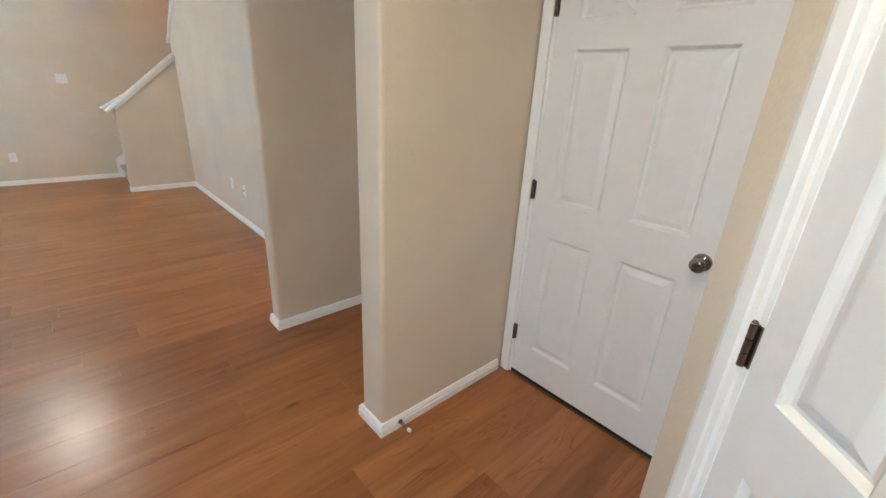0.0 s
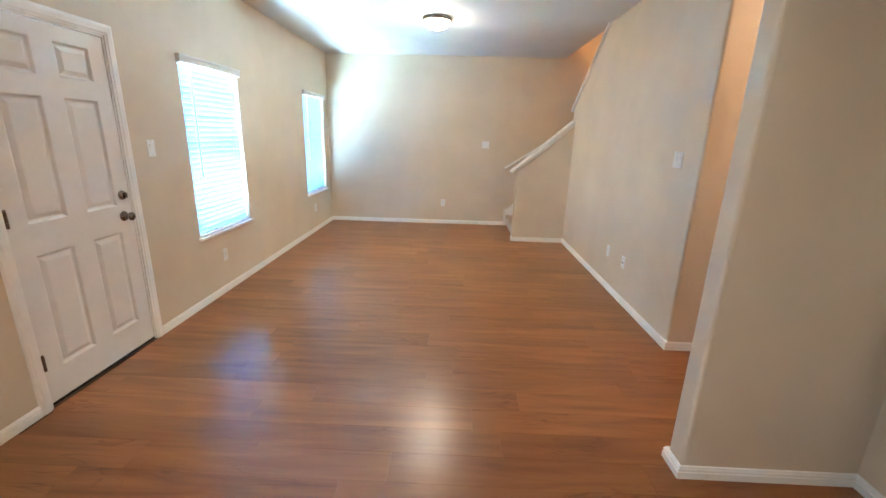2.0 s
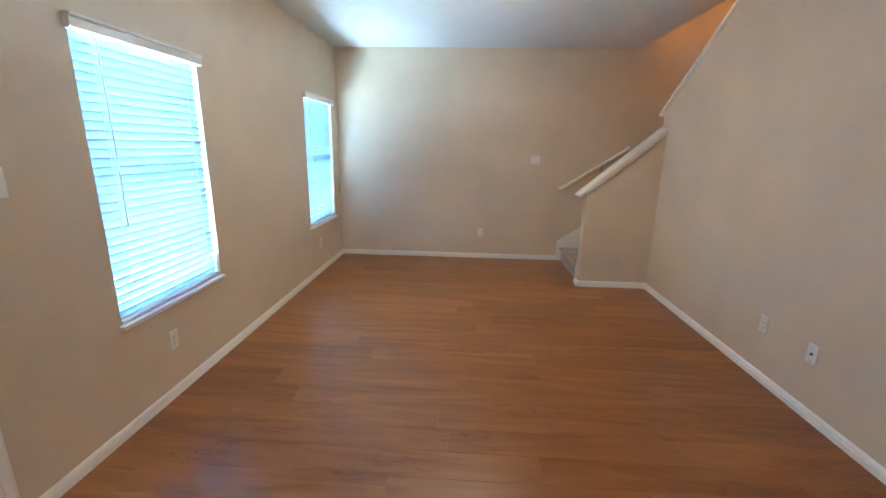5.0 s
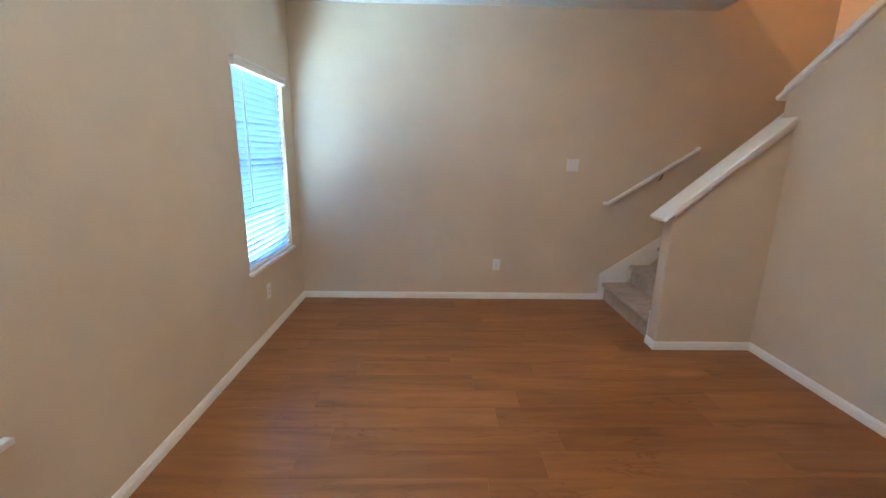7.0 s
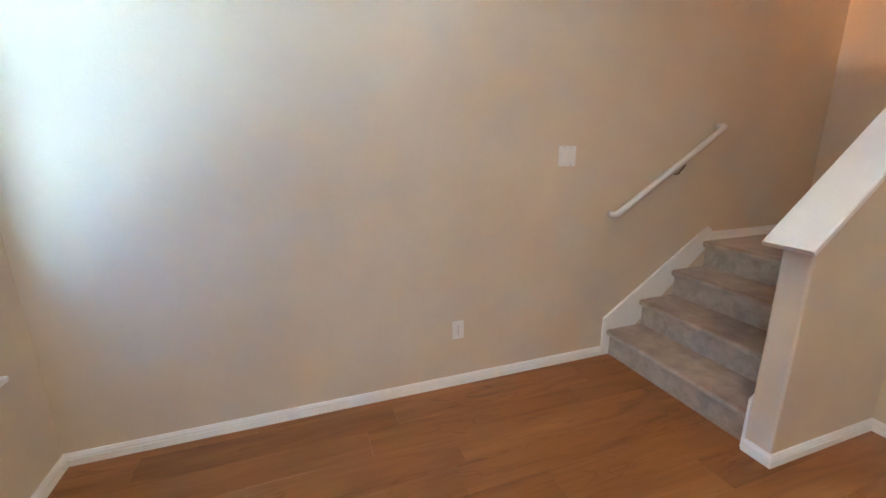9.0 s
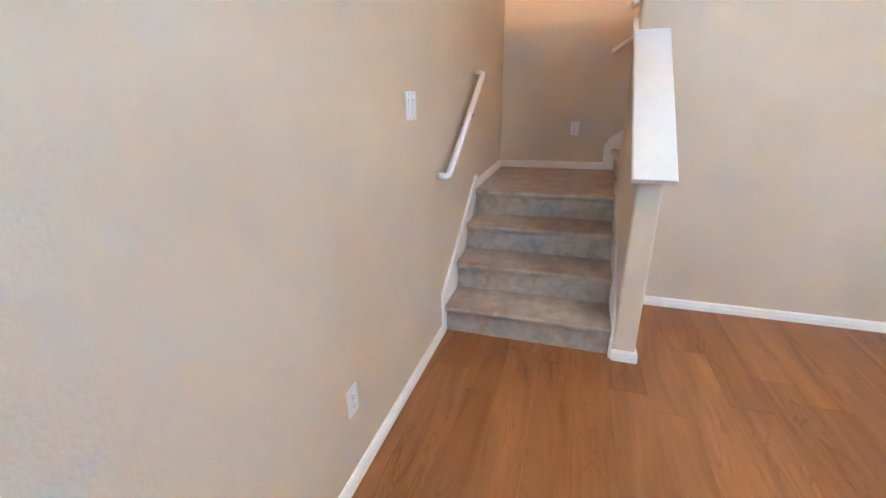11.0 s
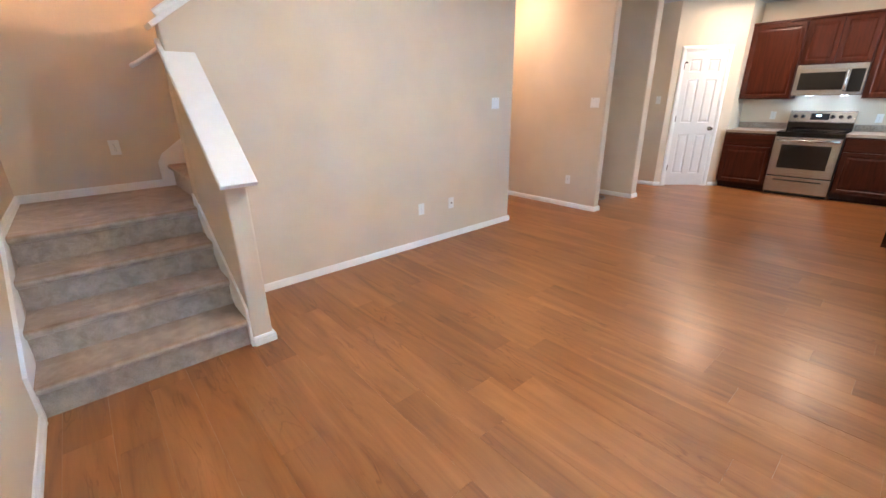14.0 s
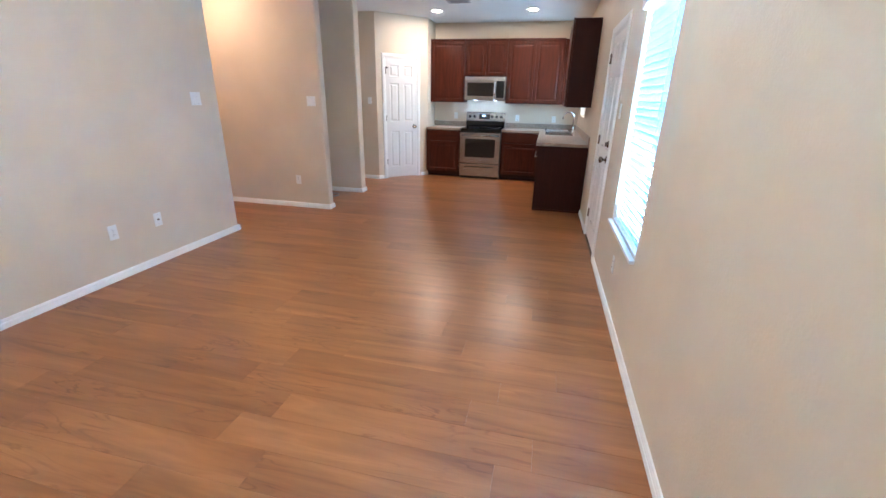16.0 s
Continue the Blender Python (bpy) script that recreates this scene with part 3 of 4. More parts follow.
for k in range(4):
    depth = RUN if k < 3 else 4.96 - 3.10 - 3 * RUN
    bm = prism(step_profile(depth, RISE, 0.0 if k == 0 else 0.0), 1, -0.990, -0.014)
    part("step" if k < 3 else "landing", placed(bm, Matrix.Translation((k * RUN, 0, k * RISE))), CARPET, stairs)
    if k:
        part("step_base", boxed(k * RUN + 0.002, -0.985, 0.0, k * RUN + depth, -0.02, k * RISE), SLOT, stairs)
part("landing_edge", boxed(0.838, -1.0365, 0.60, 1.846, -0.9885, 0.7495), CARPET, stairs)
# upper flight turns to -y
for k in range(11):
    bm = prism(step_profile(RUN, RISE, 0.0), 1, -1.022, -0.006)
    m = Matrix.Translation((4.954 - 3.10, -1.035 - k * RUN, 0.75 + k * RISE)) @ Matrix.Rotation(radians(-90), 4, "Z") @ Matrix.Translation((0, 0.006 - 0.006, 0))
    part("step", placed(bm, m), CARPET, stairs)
# skirt boards
def rake(y0, y1, x_end):
    poly = [(-0.042, 0.0), (-0.042, 0.265), (0.80, 0.265 + 0.68 * 0.842), (x_end, 0.265 + 0.68 * 0.842), (x_end, 0.70), (0.80, 0.70), (0.0, 0.0)]
    return prism(poly, 1, y0, y1)


part("skirt_board", rake(-0.014, -0.001, 0.83), TRIM, stairs)
part("skirt_board", rake(-0.9915, -0.978, 0.86), TRIM, stairs)
cap_path = [(-0.050, -0.001, 0.0), (-0.050, -0.001, 0.268), (0.80, -0.001, 0.268 + 0.68 * 0.85)]
part("skirt_cap", sweep(cap_path, (0, -1, 0), [(0, 0), (0.014, 0), (0.014, 0.018), (0, 0.018)]), TRIM, stairs)
poly = [(-0.94, 0.75), (-0.94, 0.96), (-0.98, 1.03), (-4.1, 1.03 + 0.7075 * 3.12), (-4.1, 0.75 + 0.7075 * 3.0), (-1.03, 0.75)]
part("skirt_board", placed(prism(poly, 0, 4.944, 4.9595), Matrix.Translation((-3.10, 0, 0))), TRIM, stairs)

# caps on the raking walls
def cap(name, path, normal, width0, width1, label):
    prof = [(0.0, width0), (0.022, width0), (0.028, width0 + 0.006), (0.028, width1 - 0.006), (0.022, width1), (0.0, width1)]
    c = thing(name, pose(0, 0, 0), label, "wall cap", kind="structure")
    part("board", sweep(path, normal, prof), TRIM, c)
    return c


k0 = 1.075
c = cap("knee_wall_cap", [(2.985, -0.0, k0 - 0.0628), (W - 0.001, 0.0, k0 + knee_slope * (W - 3.058))], (0, -1, 0), 0.958, 1.152, "white painted wooden cap on the knee wall")
zc = k0 + knee_slope * (W - 3.058)
part("cap_return", sweep([(W - 0.001, 0.0, zc), (3.905, 0.0, zc + knee_slope * (3.905 - W))], (0, -1, 0), [(0.0, 0.958), (0.028, 0.958), (0.028, 0.984), (0.0, 0.984)]), TRIM, c)
mould = [(0.0, 0.0), (-0.040, 0.0), (-0.032, 0.010), (-0.012, 0.016), (0.0, 0.024)]
bm = sweep([(3.055, -1.112, k0 - 0.003), (W - 0.001, -1.112, k0 + knee_slope * (W - 3.058))], (0, -1, 0), mould)
part("moulding", bm, TRIM, c)
t0 = top0
run_y = (H - top0) / slope
c = cap("stair_wall_cap", [(0.0, -0.930, t0 - 0.0389), (0.0, y_end - run_y - 0.02, H + 0.014)], (1, 0, 0), W - 0.030, W + 0.150, "white painted raking cap on the stair wall")
bm = sweep([(W, y_end, t0), (W, y_end - run_y, H)], (1, 0, 0), [(u, -v) for u, v in mould])
part("moulding", bm, TRIM, c)

# handrails
def handrail(pts, wall, brackets, label):
    h = thing("handrail", pose(0, 0, 0), label, "handrail")
    part("rail", tube(bmesh.new(), pts, 0.0185, 14), TRIM, h, smooth=True)
    for p, q in brackets:
        bm = tube(bmesh.new(), [p, tuple((a * 0.4 + b * 0.6) + (0, 0, -0.02)[i] for i, (a, b) in enumerate(zip(p, q))), q], 0.006, 8)
        part("bracket", bm, BRONZE, h, "dark metal rail bracket", True)
    return h


handrail([(3.012, -0.002, 1.003), (3.012, -0.052, 1.003), (3.022, -0.060, 1.008), (3.05, -0.062, 1.026), (3.815, -0.062, 1.522), (3.836, -0.060, 1.537), (3.845, -0.050, 1.543), (3.845, -0.002, 1.543)], "y",
         [((3.52, -0.075, 1.30), (3.52, -0.001, 1.235))], "white round wooden handrail returned to the wall")
handrail([(4.958, -0.93, 1.735), (4.90, -0.93, 1.735), (4.885, -0.95, 1.745), (4.885, -1.05, 1.81), (4.885, -3.6, 3.61), (4.958, -3.61, 3.62)], "x",
         [((4.885, -1.5, 2.11), (4.959, -1.5, 2.05))], "white round wooden handrail up the second flight")

# ---- switches and sockets ----


def plate(bm, w, h=0.117):
    return box(bm, -w / 2, -0.006, -h / 2, w / 2, 0, h / 2, bevel=0.0025)


def screws(parent, xs, zs):
    for x in xs:
        for z in zs:
            part("screw", lathe(bmesh.new(), [(0.0032, 0.0055), (0.0032, 0.0066), (0.001, 0.007)], (x, 0, z), (0, -1, 0), 8), GREY, parent)


def outlet_at(m, label="white duplex outlet in a plastic plate"):
    o = thing("wall_outlet", m, label, "outlet", "wall outlets")
    part("plate", plate(bmesh.new(), 0.073), PLASTIC, o)
    for z in (-0.0195, 0.0195):
        s = part("socket", boxed(-0.0165, -0.0085, z - 0.014, 0.0165, -0.005, z + 0.014, bevel=0.003), PLASTIC, o)
        for x in (-0.0063, 0.0063):
            part("slot", boxed(x - 0.0011, -0.0092, z - 0.001, x + 0.0011, -0.0080, z + 0.007), SLOT, s)
        part("earth_hole", lathe(bmesh.new(), [(0.0024, 0.008), (0.0024, 0.0092)], (0, 0, z - 0.008), (0, -1, 0), 8), SLOT, s)
    screws(o, (0,), (0,))
    return o


def switch_at(m, gangs, label):
    o = thing("light_switch", m, label, "switch", "light switches")
    part("plate", plate(bmesh.new(), 0.073 + 0.046 * (gangs - 1)), PLASTIC, o)
    for g in range(gangs):
        x = (g - (gangs - 1) / 2) * 0.046
        part("surround", boxed(x - 0.0175, -0.0075, -0.034, x + 0.0175, -0.0055, 0.034, bevel=0.0015), PLASTIC, o)
        bm = prism([(-0.0070, -0.031), (-0.0080, 0.0), (-0.0125, 0.031), (-0.005, 0.031), (-0.005, -0.031)], 0, x - 0.0150, x + 0.0150)
        part("rocker", bm, PLASTIC, o)
        screws(o, (x,), (-0.049, 0.049))
    return o


def jack_at(m, label):
    o = thing("cable_jack", m, label, "outlet", "wall outlets")
    part("plate", plate(bmesh.new(), 0.073), PLASTIC, o)
    part("socket", lathe(bmesh.new(), [(0.009, 0.0055), (0.009, 0.008), (0.0052, 0.009), (0.0052, 0.016), (0.001, 0.016)], (0, 0, 0), (0, -1, 0), 14), BRONZE, o, "dark threaded cable socket")
    screws(o, (0,), (-0.042, 0.042))
    return o


outlet_at(facing(0, -3.45, 0.357, 90), "white duplex outlet below the window")
outlet_at(facing(0, -0.86, 0.365, 90), "white duplex outlet below the window")
outlet_at(facing(1.967, 0, 0.366, 0))
outlet_at(facing(W, -2.937, 0.389, -90))
jack_at(facing(W, -3.344, 0.386, -90), "white cable jack plate low on the stair wall")
outlet_at(facing(3.712, -5.417, 0.374, 180))
outlet_at(facing(4.96, -0.672, 1.11, -90), "white duplex outlet above the stair landing")
for x, z in ((2.32, 1.11), (1.113, 1.095), (0.43, 1.09)):
    outlet_at(facing(x, SOUTH, z, 180), "white duplex outlet above the kitchen counter")
switch_at(facing(0, -4.204, 1.37, 90), 1, "single white rocker switch beside the front door")
switch_at(facing(2.661, 0, 1.368, 0), 2, "double white rocker switch beside the stairs")
switch_at(facing(W, -4.01, 1.387, -90), 2, "double white rocker switch on the stair wall")
switch_at(facing(3.427, -5.417, 1.367, 180), 2, "double white rocker switch on the partition")
switch_at(facing(3.605, -7.66, 1.365, 180), 1, "single white rocker switch on the return wall")

t = thing("thermostat", facing(4.126, -4.30, 1.64, 0), "small white thermostat with a grey display", "thermostat")
part("housing", boxed(-0.072, -0.028, -0.052, 0.072, 0, 0.052, bevel=0.006), PLASTIC, t)
part("display", boxed(-0.02, -0.0295, -0.010, 0.055, -0.027, 0.036), SCREEN, t, "grey display window")
for x in (-0.05, -0.035):
    part("button", boxed(x - 0.005, -0.031, -0.03, x + 0.005, -0.027, -0.018, bevel=0.001), GREY, t)

# spring door stop on the partition's skirting
s = thing("door_stop", pose(3.386, -6.680, 0.045), "dark spring door stop on the skirting board", "door stop")
pts = [(0.007 * math.cos(k * 0.9), -0.006 - k * 0.0008, 0.007 * math.sin(k * 0.9)) for k in range(70)]
part("spring", tube(bmesh.new(), pts, 0.0013, 5), BRONZE, s)
part("base", lathe(bmesh.new(), [(0.011, 0), (0.011, 0.004), (0.007, 0.008), (0.001, 0.008)], (0, 0.001, 0), (0, -1, 0), 14), BRONZE, s)
part("tip", lathe(bmesh.new(), [(0.008, 0.060), (0.009, 0.064), (0.009, 0.074), (0.005, 0.078), (0.001, 0.078)], (0, 0, 0), (0, -1, 0), 14), PLASTIC, s, "pale rubber tip")

# water box and hose in the refrigerator niche
b = thing("water_outlet_box", facing(4.09, -5.99, 0.40, -90), "white recessed water supply box low on the wall", "supply box")
part("frame", placed(holed(0.17, 0.17, 0.012, [(0.025, 0.145, 0.025, 0.145)], 0.0), Matrix.Translation((-0.085, -0.012, -0.085))), PLASTIC, b)
part("back", boxed(-0.06, -0.003, -0.06, 0.06, -0.001, 0.06), PLASTIC, b)
part("valve", lathe(bmesh.new(), [(0.010, 0), (0.010, 0.030), (0.016, 0.032), (0.016, 0.046), (0.001, 0.046)], (0, -0.002, -0.02), (0, -1, 0), 12), BRONZE, b, "brass shut-off valve")
h = thing("supply_hose", pose(0, 0, 0), "grey braided steel water hose lying on the floor", "hose")


def spline(ctrl, n=10):
    out = []
    p = [Vector(c) for c in (ctrl[0], *ctrl, ctrl[-1])]
    for i in range(1, len(p) - 2):
        for k in range(n):
            s = k / n
            a, b_, c_, d = p[i - 1], p[i], p[i + 1], p[i + 2]
            out.append(0.5 * (2 * b_ + (c_ - a) * s + (2 * a - 5 * b_ + 4 * c_ - d) * s * s + (3 * b_ - a - 3 * c_ + d) * s ** 3))
    out.append(p[-1])
    return out


route = spline([(4.04, -5.985, 0.372), (4.02, -5.95, 0.30), (4.05, -5.88, 0.11), (3.98, -5.93, 0.02), (3.80, -6.02, 0.008), (3.62, -6.06, 0.008), (3.545, -6.15, 0.008), (3.60, -6.27, 0.008), (3.72, -6.26, 0.008), (3.84, -6.10, 0.02), (3.835, -5.985, 0.02)])
part("hose", tube(bmesh.new(), route, 0.0075, 8), BRAID, h, smooth=True)
part("fitting", tube(bmesh.new(), [(3.836, -5.992, 0.02), (3.826, -5.945, 0.022)], 0.011, 8), NICKEL, h, "bright hose fitting")

# ---- lamps ----


def dome_lamp(x, y, z, glow_mat, label, group=""):
    l = thing("ceiling_light", pose(x, y, z), label, "ceiling light", group)
    part("base", lathe(bmesh.new(), [(0.155, 0.0), (0.163, -0.008), (0.163, -0.022), (0.150, -0.040), (0.138, -0.042), (0.138, -0.030), (0.001, -0.030)], n=48), NICKEL, l, "brushed nickel ring", True)
    prof = [(0.137, -0.034)] + [(0.137 * math.cos(a), -0.036 - 0.085 * math.sin(a)) for a in [radians(d) for d in range(0, 90, 9)]] + [(0.001, -0.121)]
    part("shade", lathe(bmesh.new(), prof, n=48), glow_mat, l, "lit frosted glass bowl", True)
    part("finial", lathe(bmesh.new(), [(0.010, -0.119), (0.012, -0.126), (0.006, -0.136), (0.001, -0.138)], n=16), NICKEL, l, "", True)
    return l


dome_lamp(1.92, -2.19, H, DOME_GLOW, "nickel ceiling light with a lit frosted bowl")
dome_lamp(4.55, -4.87, H, HALL_GLOW, "ceiling light glowing warmly in the hall")
dome_lamp(1.6, -1.0, 5.3, STAIR_GLOW, "ceiling light glowing warmly above the stairs")


def can_light(x, y):
    l = thing("recessed_light", pose(x, y, H), "round white recessed ceiling light, switched on", "recessed light", "recessed kitchen lights")
    part("trim_ring", lathe(bmesh.new(), [(0.068, -0.001), (0.095, -0.001), (0.095, -0.004), (0.085, -0.009), (0.066, -0.006)], n=36), PLASTIC, l, "", True)
    part("lens", lathe(bmesh.new(), [(0.066, -0.002), (0.064, -0.0065), (0.001, -0.0075)], n=36), CAN_GLOW, l, "lit lens", True)


can_light(2.445, -7.775)
can_light(0.930, -7.84)

v = thing("ceiling_vent", pose(1.95, -7.10, H), "grey metal air vent in the kitchen ceiling", "vent")
part("frame", placed(holed(0.32, 0.22, 0.008, [(0.03, 0.29, 0.03, 0.19)], 0.0), Matrix.Translation((-0.16, 0.11, -0.009)) @ Matrix.Rotation(radians(90), 4, "X") @ Matrix.Translation((0, -0.008, 0))), VENT, v)
for k in range(9):
    part("slat", placed(boxed(-0.13, -0.007, -0.0006, 0.13, 0.007, 0.0006), pose(0, -0.068 + k * 0.017, -0.008, 35)), VENT, v)

# ---- kitchen ----


def raised_door(bm, x0, x1, z0, z1, y, t=0.019, rail=0.055, flat=False):
    """A cabinet front with a raised panel; front at y - t."""
    f = y - t
    ins = ((0, 0.003), (0.003, 0.0), (rail - 0.008, 0.0), (rail, 0.007), (rail + 0.008, 0.0075), (rail + 0.034, 0.001), (rail + 0.040, 0.0008))
    if flat:
        ins = ((0, 0.004), (0.005, 0.0), (0.020, 0.0))
    loops = [[bm.verts.new(p) for p in ((x0 + i, f + d, z0 + i), (x1 - i, f + d, z0 + i), (x1 - i, f + d, z1 - i), (x0 + i, f + d, z1 - i))] for i, d in ins]
    for p, q in zip(loops, loops[1:]):
        for i in range(4):
            bm.faces.new((p[i], p[(i + 1) % 4], q[(i + 1) % 4], q[i]))
    bm.faces.new(loops[-1])
    back = [bm.verts.new(p) for p in ((x0, y, z0), (x1, y, z0), (x1, y, z1), (x0, y, z1))]
    for i in range(4):
        bm.faces.new((loops[0][i], loops[0][(i + 1) % 4], back[(i + 1) % 4], back[i]))
    bm.faces.new(back[::-1])
    return bm


def upper_cabinet(m, w, h, doors, label, depth=0.31):
    """Local x across, the back at y = 0, the room at -y, base at z = 0."""
    c = thing("wall_cabinet", m, label, "cabinet", "kitchen wall cabinets")
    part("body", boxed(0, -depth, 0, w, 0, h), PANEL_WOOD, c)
    fr = holed(w, h, 0.018, [(0.035, w - 0.035, 0.035, h - 0.035)], 0.0)
    part("face_frame", placed(fr, Matrix.Translation((0, -depth - 0.018, 0))), CHERRY, c)
    dw = (w - 0.03 - 0.006 * (doors - 1)) / doors
    for k in range(doors):
        x = 0.015 + k * (dw + 0.006)
        part("door", raised_door(bmesh.new(), x, x + dw, 0.015, h - 0.03, -depth - 0.019), CHERRY, c)
    bm = prism([(-depth - 0.018, h), (-depth - 0.034, h + 0.012), (-depth - 0.034, h - 0.012), (-depth - 0.018, h - 0.020)], 0, 0, w)
    part("top_moulding", bm, CHERRY_H, c)
    return c


def base_cabinet(m, w, doors, drawers, label, depth=0.585, h=0.87):
    c = thing("base_cabinet", m, label, "cabinet", "kitchen base cabinets")
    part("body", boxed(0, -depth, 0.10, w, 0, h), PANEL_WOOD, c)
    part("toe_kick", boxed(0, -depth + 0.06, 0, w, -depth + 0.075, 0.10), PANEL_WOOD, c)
    fr = holed(w, h, 0.018, [(0.04, w - 0.04, 0.14, 0.66), (0.04, w - 0.04, 0.70, h - 0.035)], 0.10)
    part("face_frame", placed(fr, Matrix.Translation((0, -depth - 0.018, 0))), CHERRY, c)
    dw = (w - 0.03 - 0.006 * (doors - 1)) / doors
    for k in range(doors):
        x = 0.015 + k * (dw + 0.006)
        part("door", raised_door(bmesh.new(), x, x + dw, 0.115, 0.672, -depth - 0.019), CHERRY, c)
    dw = (w - 0.03 - 0.006 * (drawers - 1)) / drawers if drawers else 0
    for k in range(drawers):
        x = 0.015 + k * (dw + 0.006)
        part("drawer_front", raised_door(bmesh.new(), x, x + dw, 0.69, h - 0.018, -depth - 0.019, flat=True), CHERRY_H, c)
    return c


# back run: local x runs to -x when it looks to +y
def back(x, z=0.0):
    return facing(x, SOUTH + 0.001, z, 180)


def west(y, z=0.0):
    return facing(0.001, y, z, 90)


RX0, RX1 = 1.338, 2.100
base_cabinet(back(2.755), 2.755 - RX1 - 0.004, 1, 1, "dark cherry base cabinet beside the pantry wall")
base_cabinet(back(RX0 - 0.004), RX0 - 0.004 - 0.645, 1, 1, "dark cherry base cabinet beside the range")
base_cabinet(west(-8.92), 1.20, 2, 1, "dark cherry sink base cabinet in the corner")
base_cabinet(west(-7.718), 0.86, 2, 2, "dark cherry base cabinet under the counter")
dwm = thing("dishwasher", west(-6.855), "stainless dishwasher under the counter end", "dishwasher")
part("body", boxed(0.002, -0.56, 0.09, 0.606, -0.02, 0.865), BLACK, dwm)
d = part("door", boxed(0.004, -0.628, 0.11, 0.604, -0.562, 0.76, bevel=0.006), STEEL, dwm)
part("control_strip", boxed(0.004, -0.628, 0.765, 0.604, -0.562, 0.865, bevel=0.006), STEEL, dwm)
part("handle", tube(bmesh.new(), [(0.06, -0.63, 0.72), (0.06, -0.665, 0.72), (0.55, -0.665, 0.72), (0.55, -0.63, 0.72)], 0.009, 10), STEEL, d)
part("toe_kick", boxed(0.004, -0.545, 0.0, 0.604, -0.53, 0.088), BLACK, dwm)
e = thing("end_panel", west(-6.246), "dark cherry end panel of the kitchen counter", "cabinet panel")
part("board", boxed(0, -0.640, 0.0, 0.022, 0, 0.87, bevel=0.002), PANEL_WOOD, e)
part("foot_trim", boxed(0.022, -0.640, 0.0, 0.030, 0, 0.028, bevel=0.002), CHERRY_H, e)

upper_cabinet(back(2.755, 1.36), 2.755 - RX1 - 0.002, 1.06, 1, "dark cherry wall cabinet beside the pantry wall")
upper_cabinet(back(RX1, 1.815), RX1 - RX0, 0.605, 2, "short dark cherry cabinet over the microwave")
upper_cabinet(back(RX0 - 0.002, 1.36), 0.97, 1.06, 2, "dark cherry double wall cabinet beside the microwave")
f = thing("corner_filler", back(RX0 - 0.974, 1.36), "dark cherry filler closing the cabinet corner", "cabinet panel")
part("board", boxed(0, -0.31, 0, 0.362, 0, 1.06), CHERRY, f)
upper_cabinet(west(-7.46, 1.35), 0.80, 1.07, 2, "dark cherry wall cabinet ending the window side run")

# worktop in one piece, with a hole for the sink
SINK = (0.10, 0.56, -8.36, -7.58)
ct = structure(thing("worktop", pose(0, 0, 0), "speckled beige laminate worktop", "worktop"), "", "")
z0, z1 = 0.872, 0.910
bm = boxed(RX1 + 0.003, SOUTH + 0.002, z0, 2.753, -8.298, z1, bevel=0.004)
part("slab", bm, LAMINATE, ct)
bm = boxed(0.662, SOUTH + 0.002, z0, RX0 - 0.003, -8.298, z1)
for a in ((0.002, SOUTH + 0.002, SINK[0], -6.192), (SINK[1], SOUTH + 0.002, 0.662, -6.192), (SINK[0], SOUTH + 0.002, SINK[1], SINK[2]), (SINK[0], SINK[3], SINK[1], -6.192)):
    box(bm, a[0], a[1], z0, a[2], a[3], z1)
bmesh.ops.remove_doubles(bm, verts=bm.verts, dist=1e-5)
part("slab", bm, LAMINATE, ct)
part("backsplash", boxed(RX1 + 0.003, SOUTH + 0.002, z1, 2.753, SOUTH + 0.020, 1.005, bevel=0.003), LAMINATE, ct)
part("backsplash", boxed(0.022, SOUTH + 0.002, z1, RX0 - 0.003, SOUTH + 0.020, 1.005, bevel=0.003), LAMINATE, ct)
part("backsplash", boxed(0.002, SOUTH + 0.002, z1, 0.020, -6.192, 1.005, bevel=0.003), LAMINATE, ct)

sk = thing("kitchen_sink", pose(0, 0, z1), "double-bowl stainless drop-in sink", "sink")
mid = (SINK[2] + SINK[3]) / 2
rim = [(SINK[0] - 0.015, SINK[2] - 0.015, SINK[1] + 0.015, SINK[3] + 0.015)]
bowls = ((SINK[0] + 0.06, SINK[2] + 0.02, SINK[1] - 0.02, mid - 0.012), (SINK[0] + 0.06, mid + 0.012, SINK[1] - 0.02, SINK[3] - 0.02))
bm = holed(SINK[1] - SINK[0] + 0.03, SINK[3] - SINK[2] + 0.03, 0.006, [(b_[0] - SINK[0] + 0.015, b_[2] - SINK[0] + 0.015, b_[1] - SINK[2] + 0.015, b_[3] - SINK[2] + 0.015) for b_ in bowls], 0.0)
part("rim", placed(bm, Matrix.Translation((SINK[0] - 0.015, SINK[2] - 0.015, 0.007)) @ Matrix.Rotation(radians(90), 4, "X") @ Matrix.Scale(-1, 4, (0, 0, 1)) @ Matrix.Rotation(radians(180), 4, "X") @ Matrix.Scale(-1, 4, (0, 1, 0))), STEEL, sk)
for b_ in bowls:
    bm = bmesh.new()
    vs = [[bm.verts.new((x, y, z)) for x, y in ((b_[0] + i, b_[1] + i), (b_[2] - i, b_[1] + i), (b_[2] - i, b_[3] - i), (b_[0] + i, b_[3] - i))] for i, z in ((0, 0.002), (0.012, -0.15), (0.03, -0.17))]
    for p, q in zip(vs, vs[1:]):
        for i in range(4):
            bm.faces.new((p[i], p[(i + 1) % 4], q[(i + 1) % 4], q[i]))
    bm.faces.new(vs[-1])
    part("bowl", bm, STEEL, sk)
fa = thing("kitchen_faucet", pose(0.125, mid, z1 + 0.006), "tall chrome gooseneck faucet at the sink", "faucet")
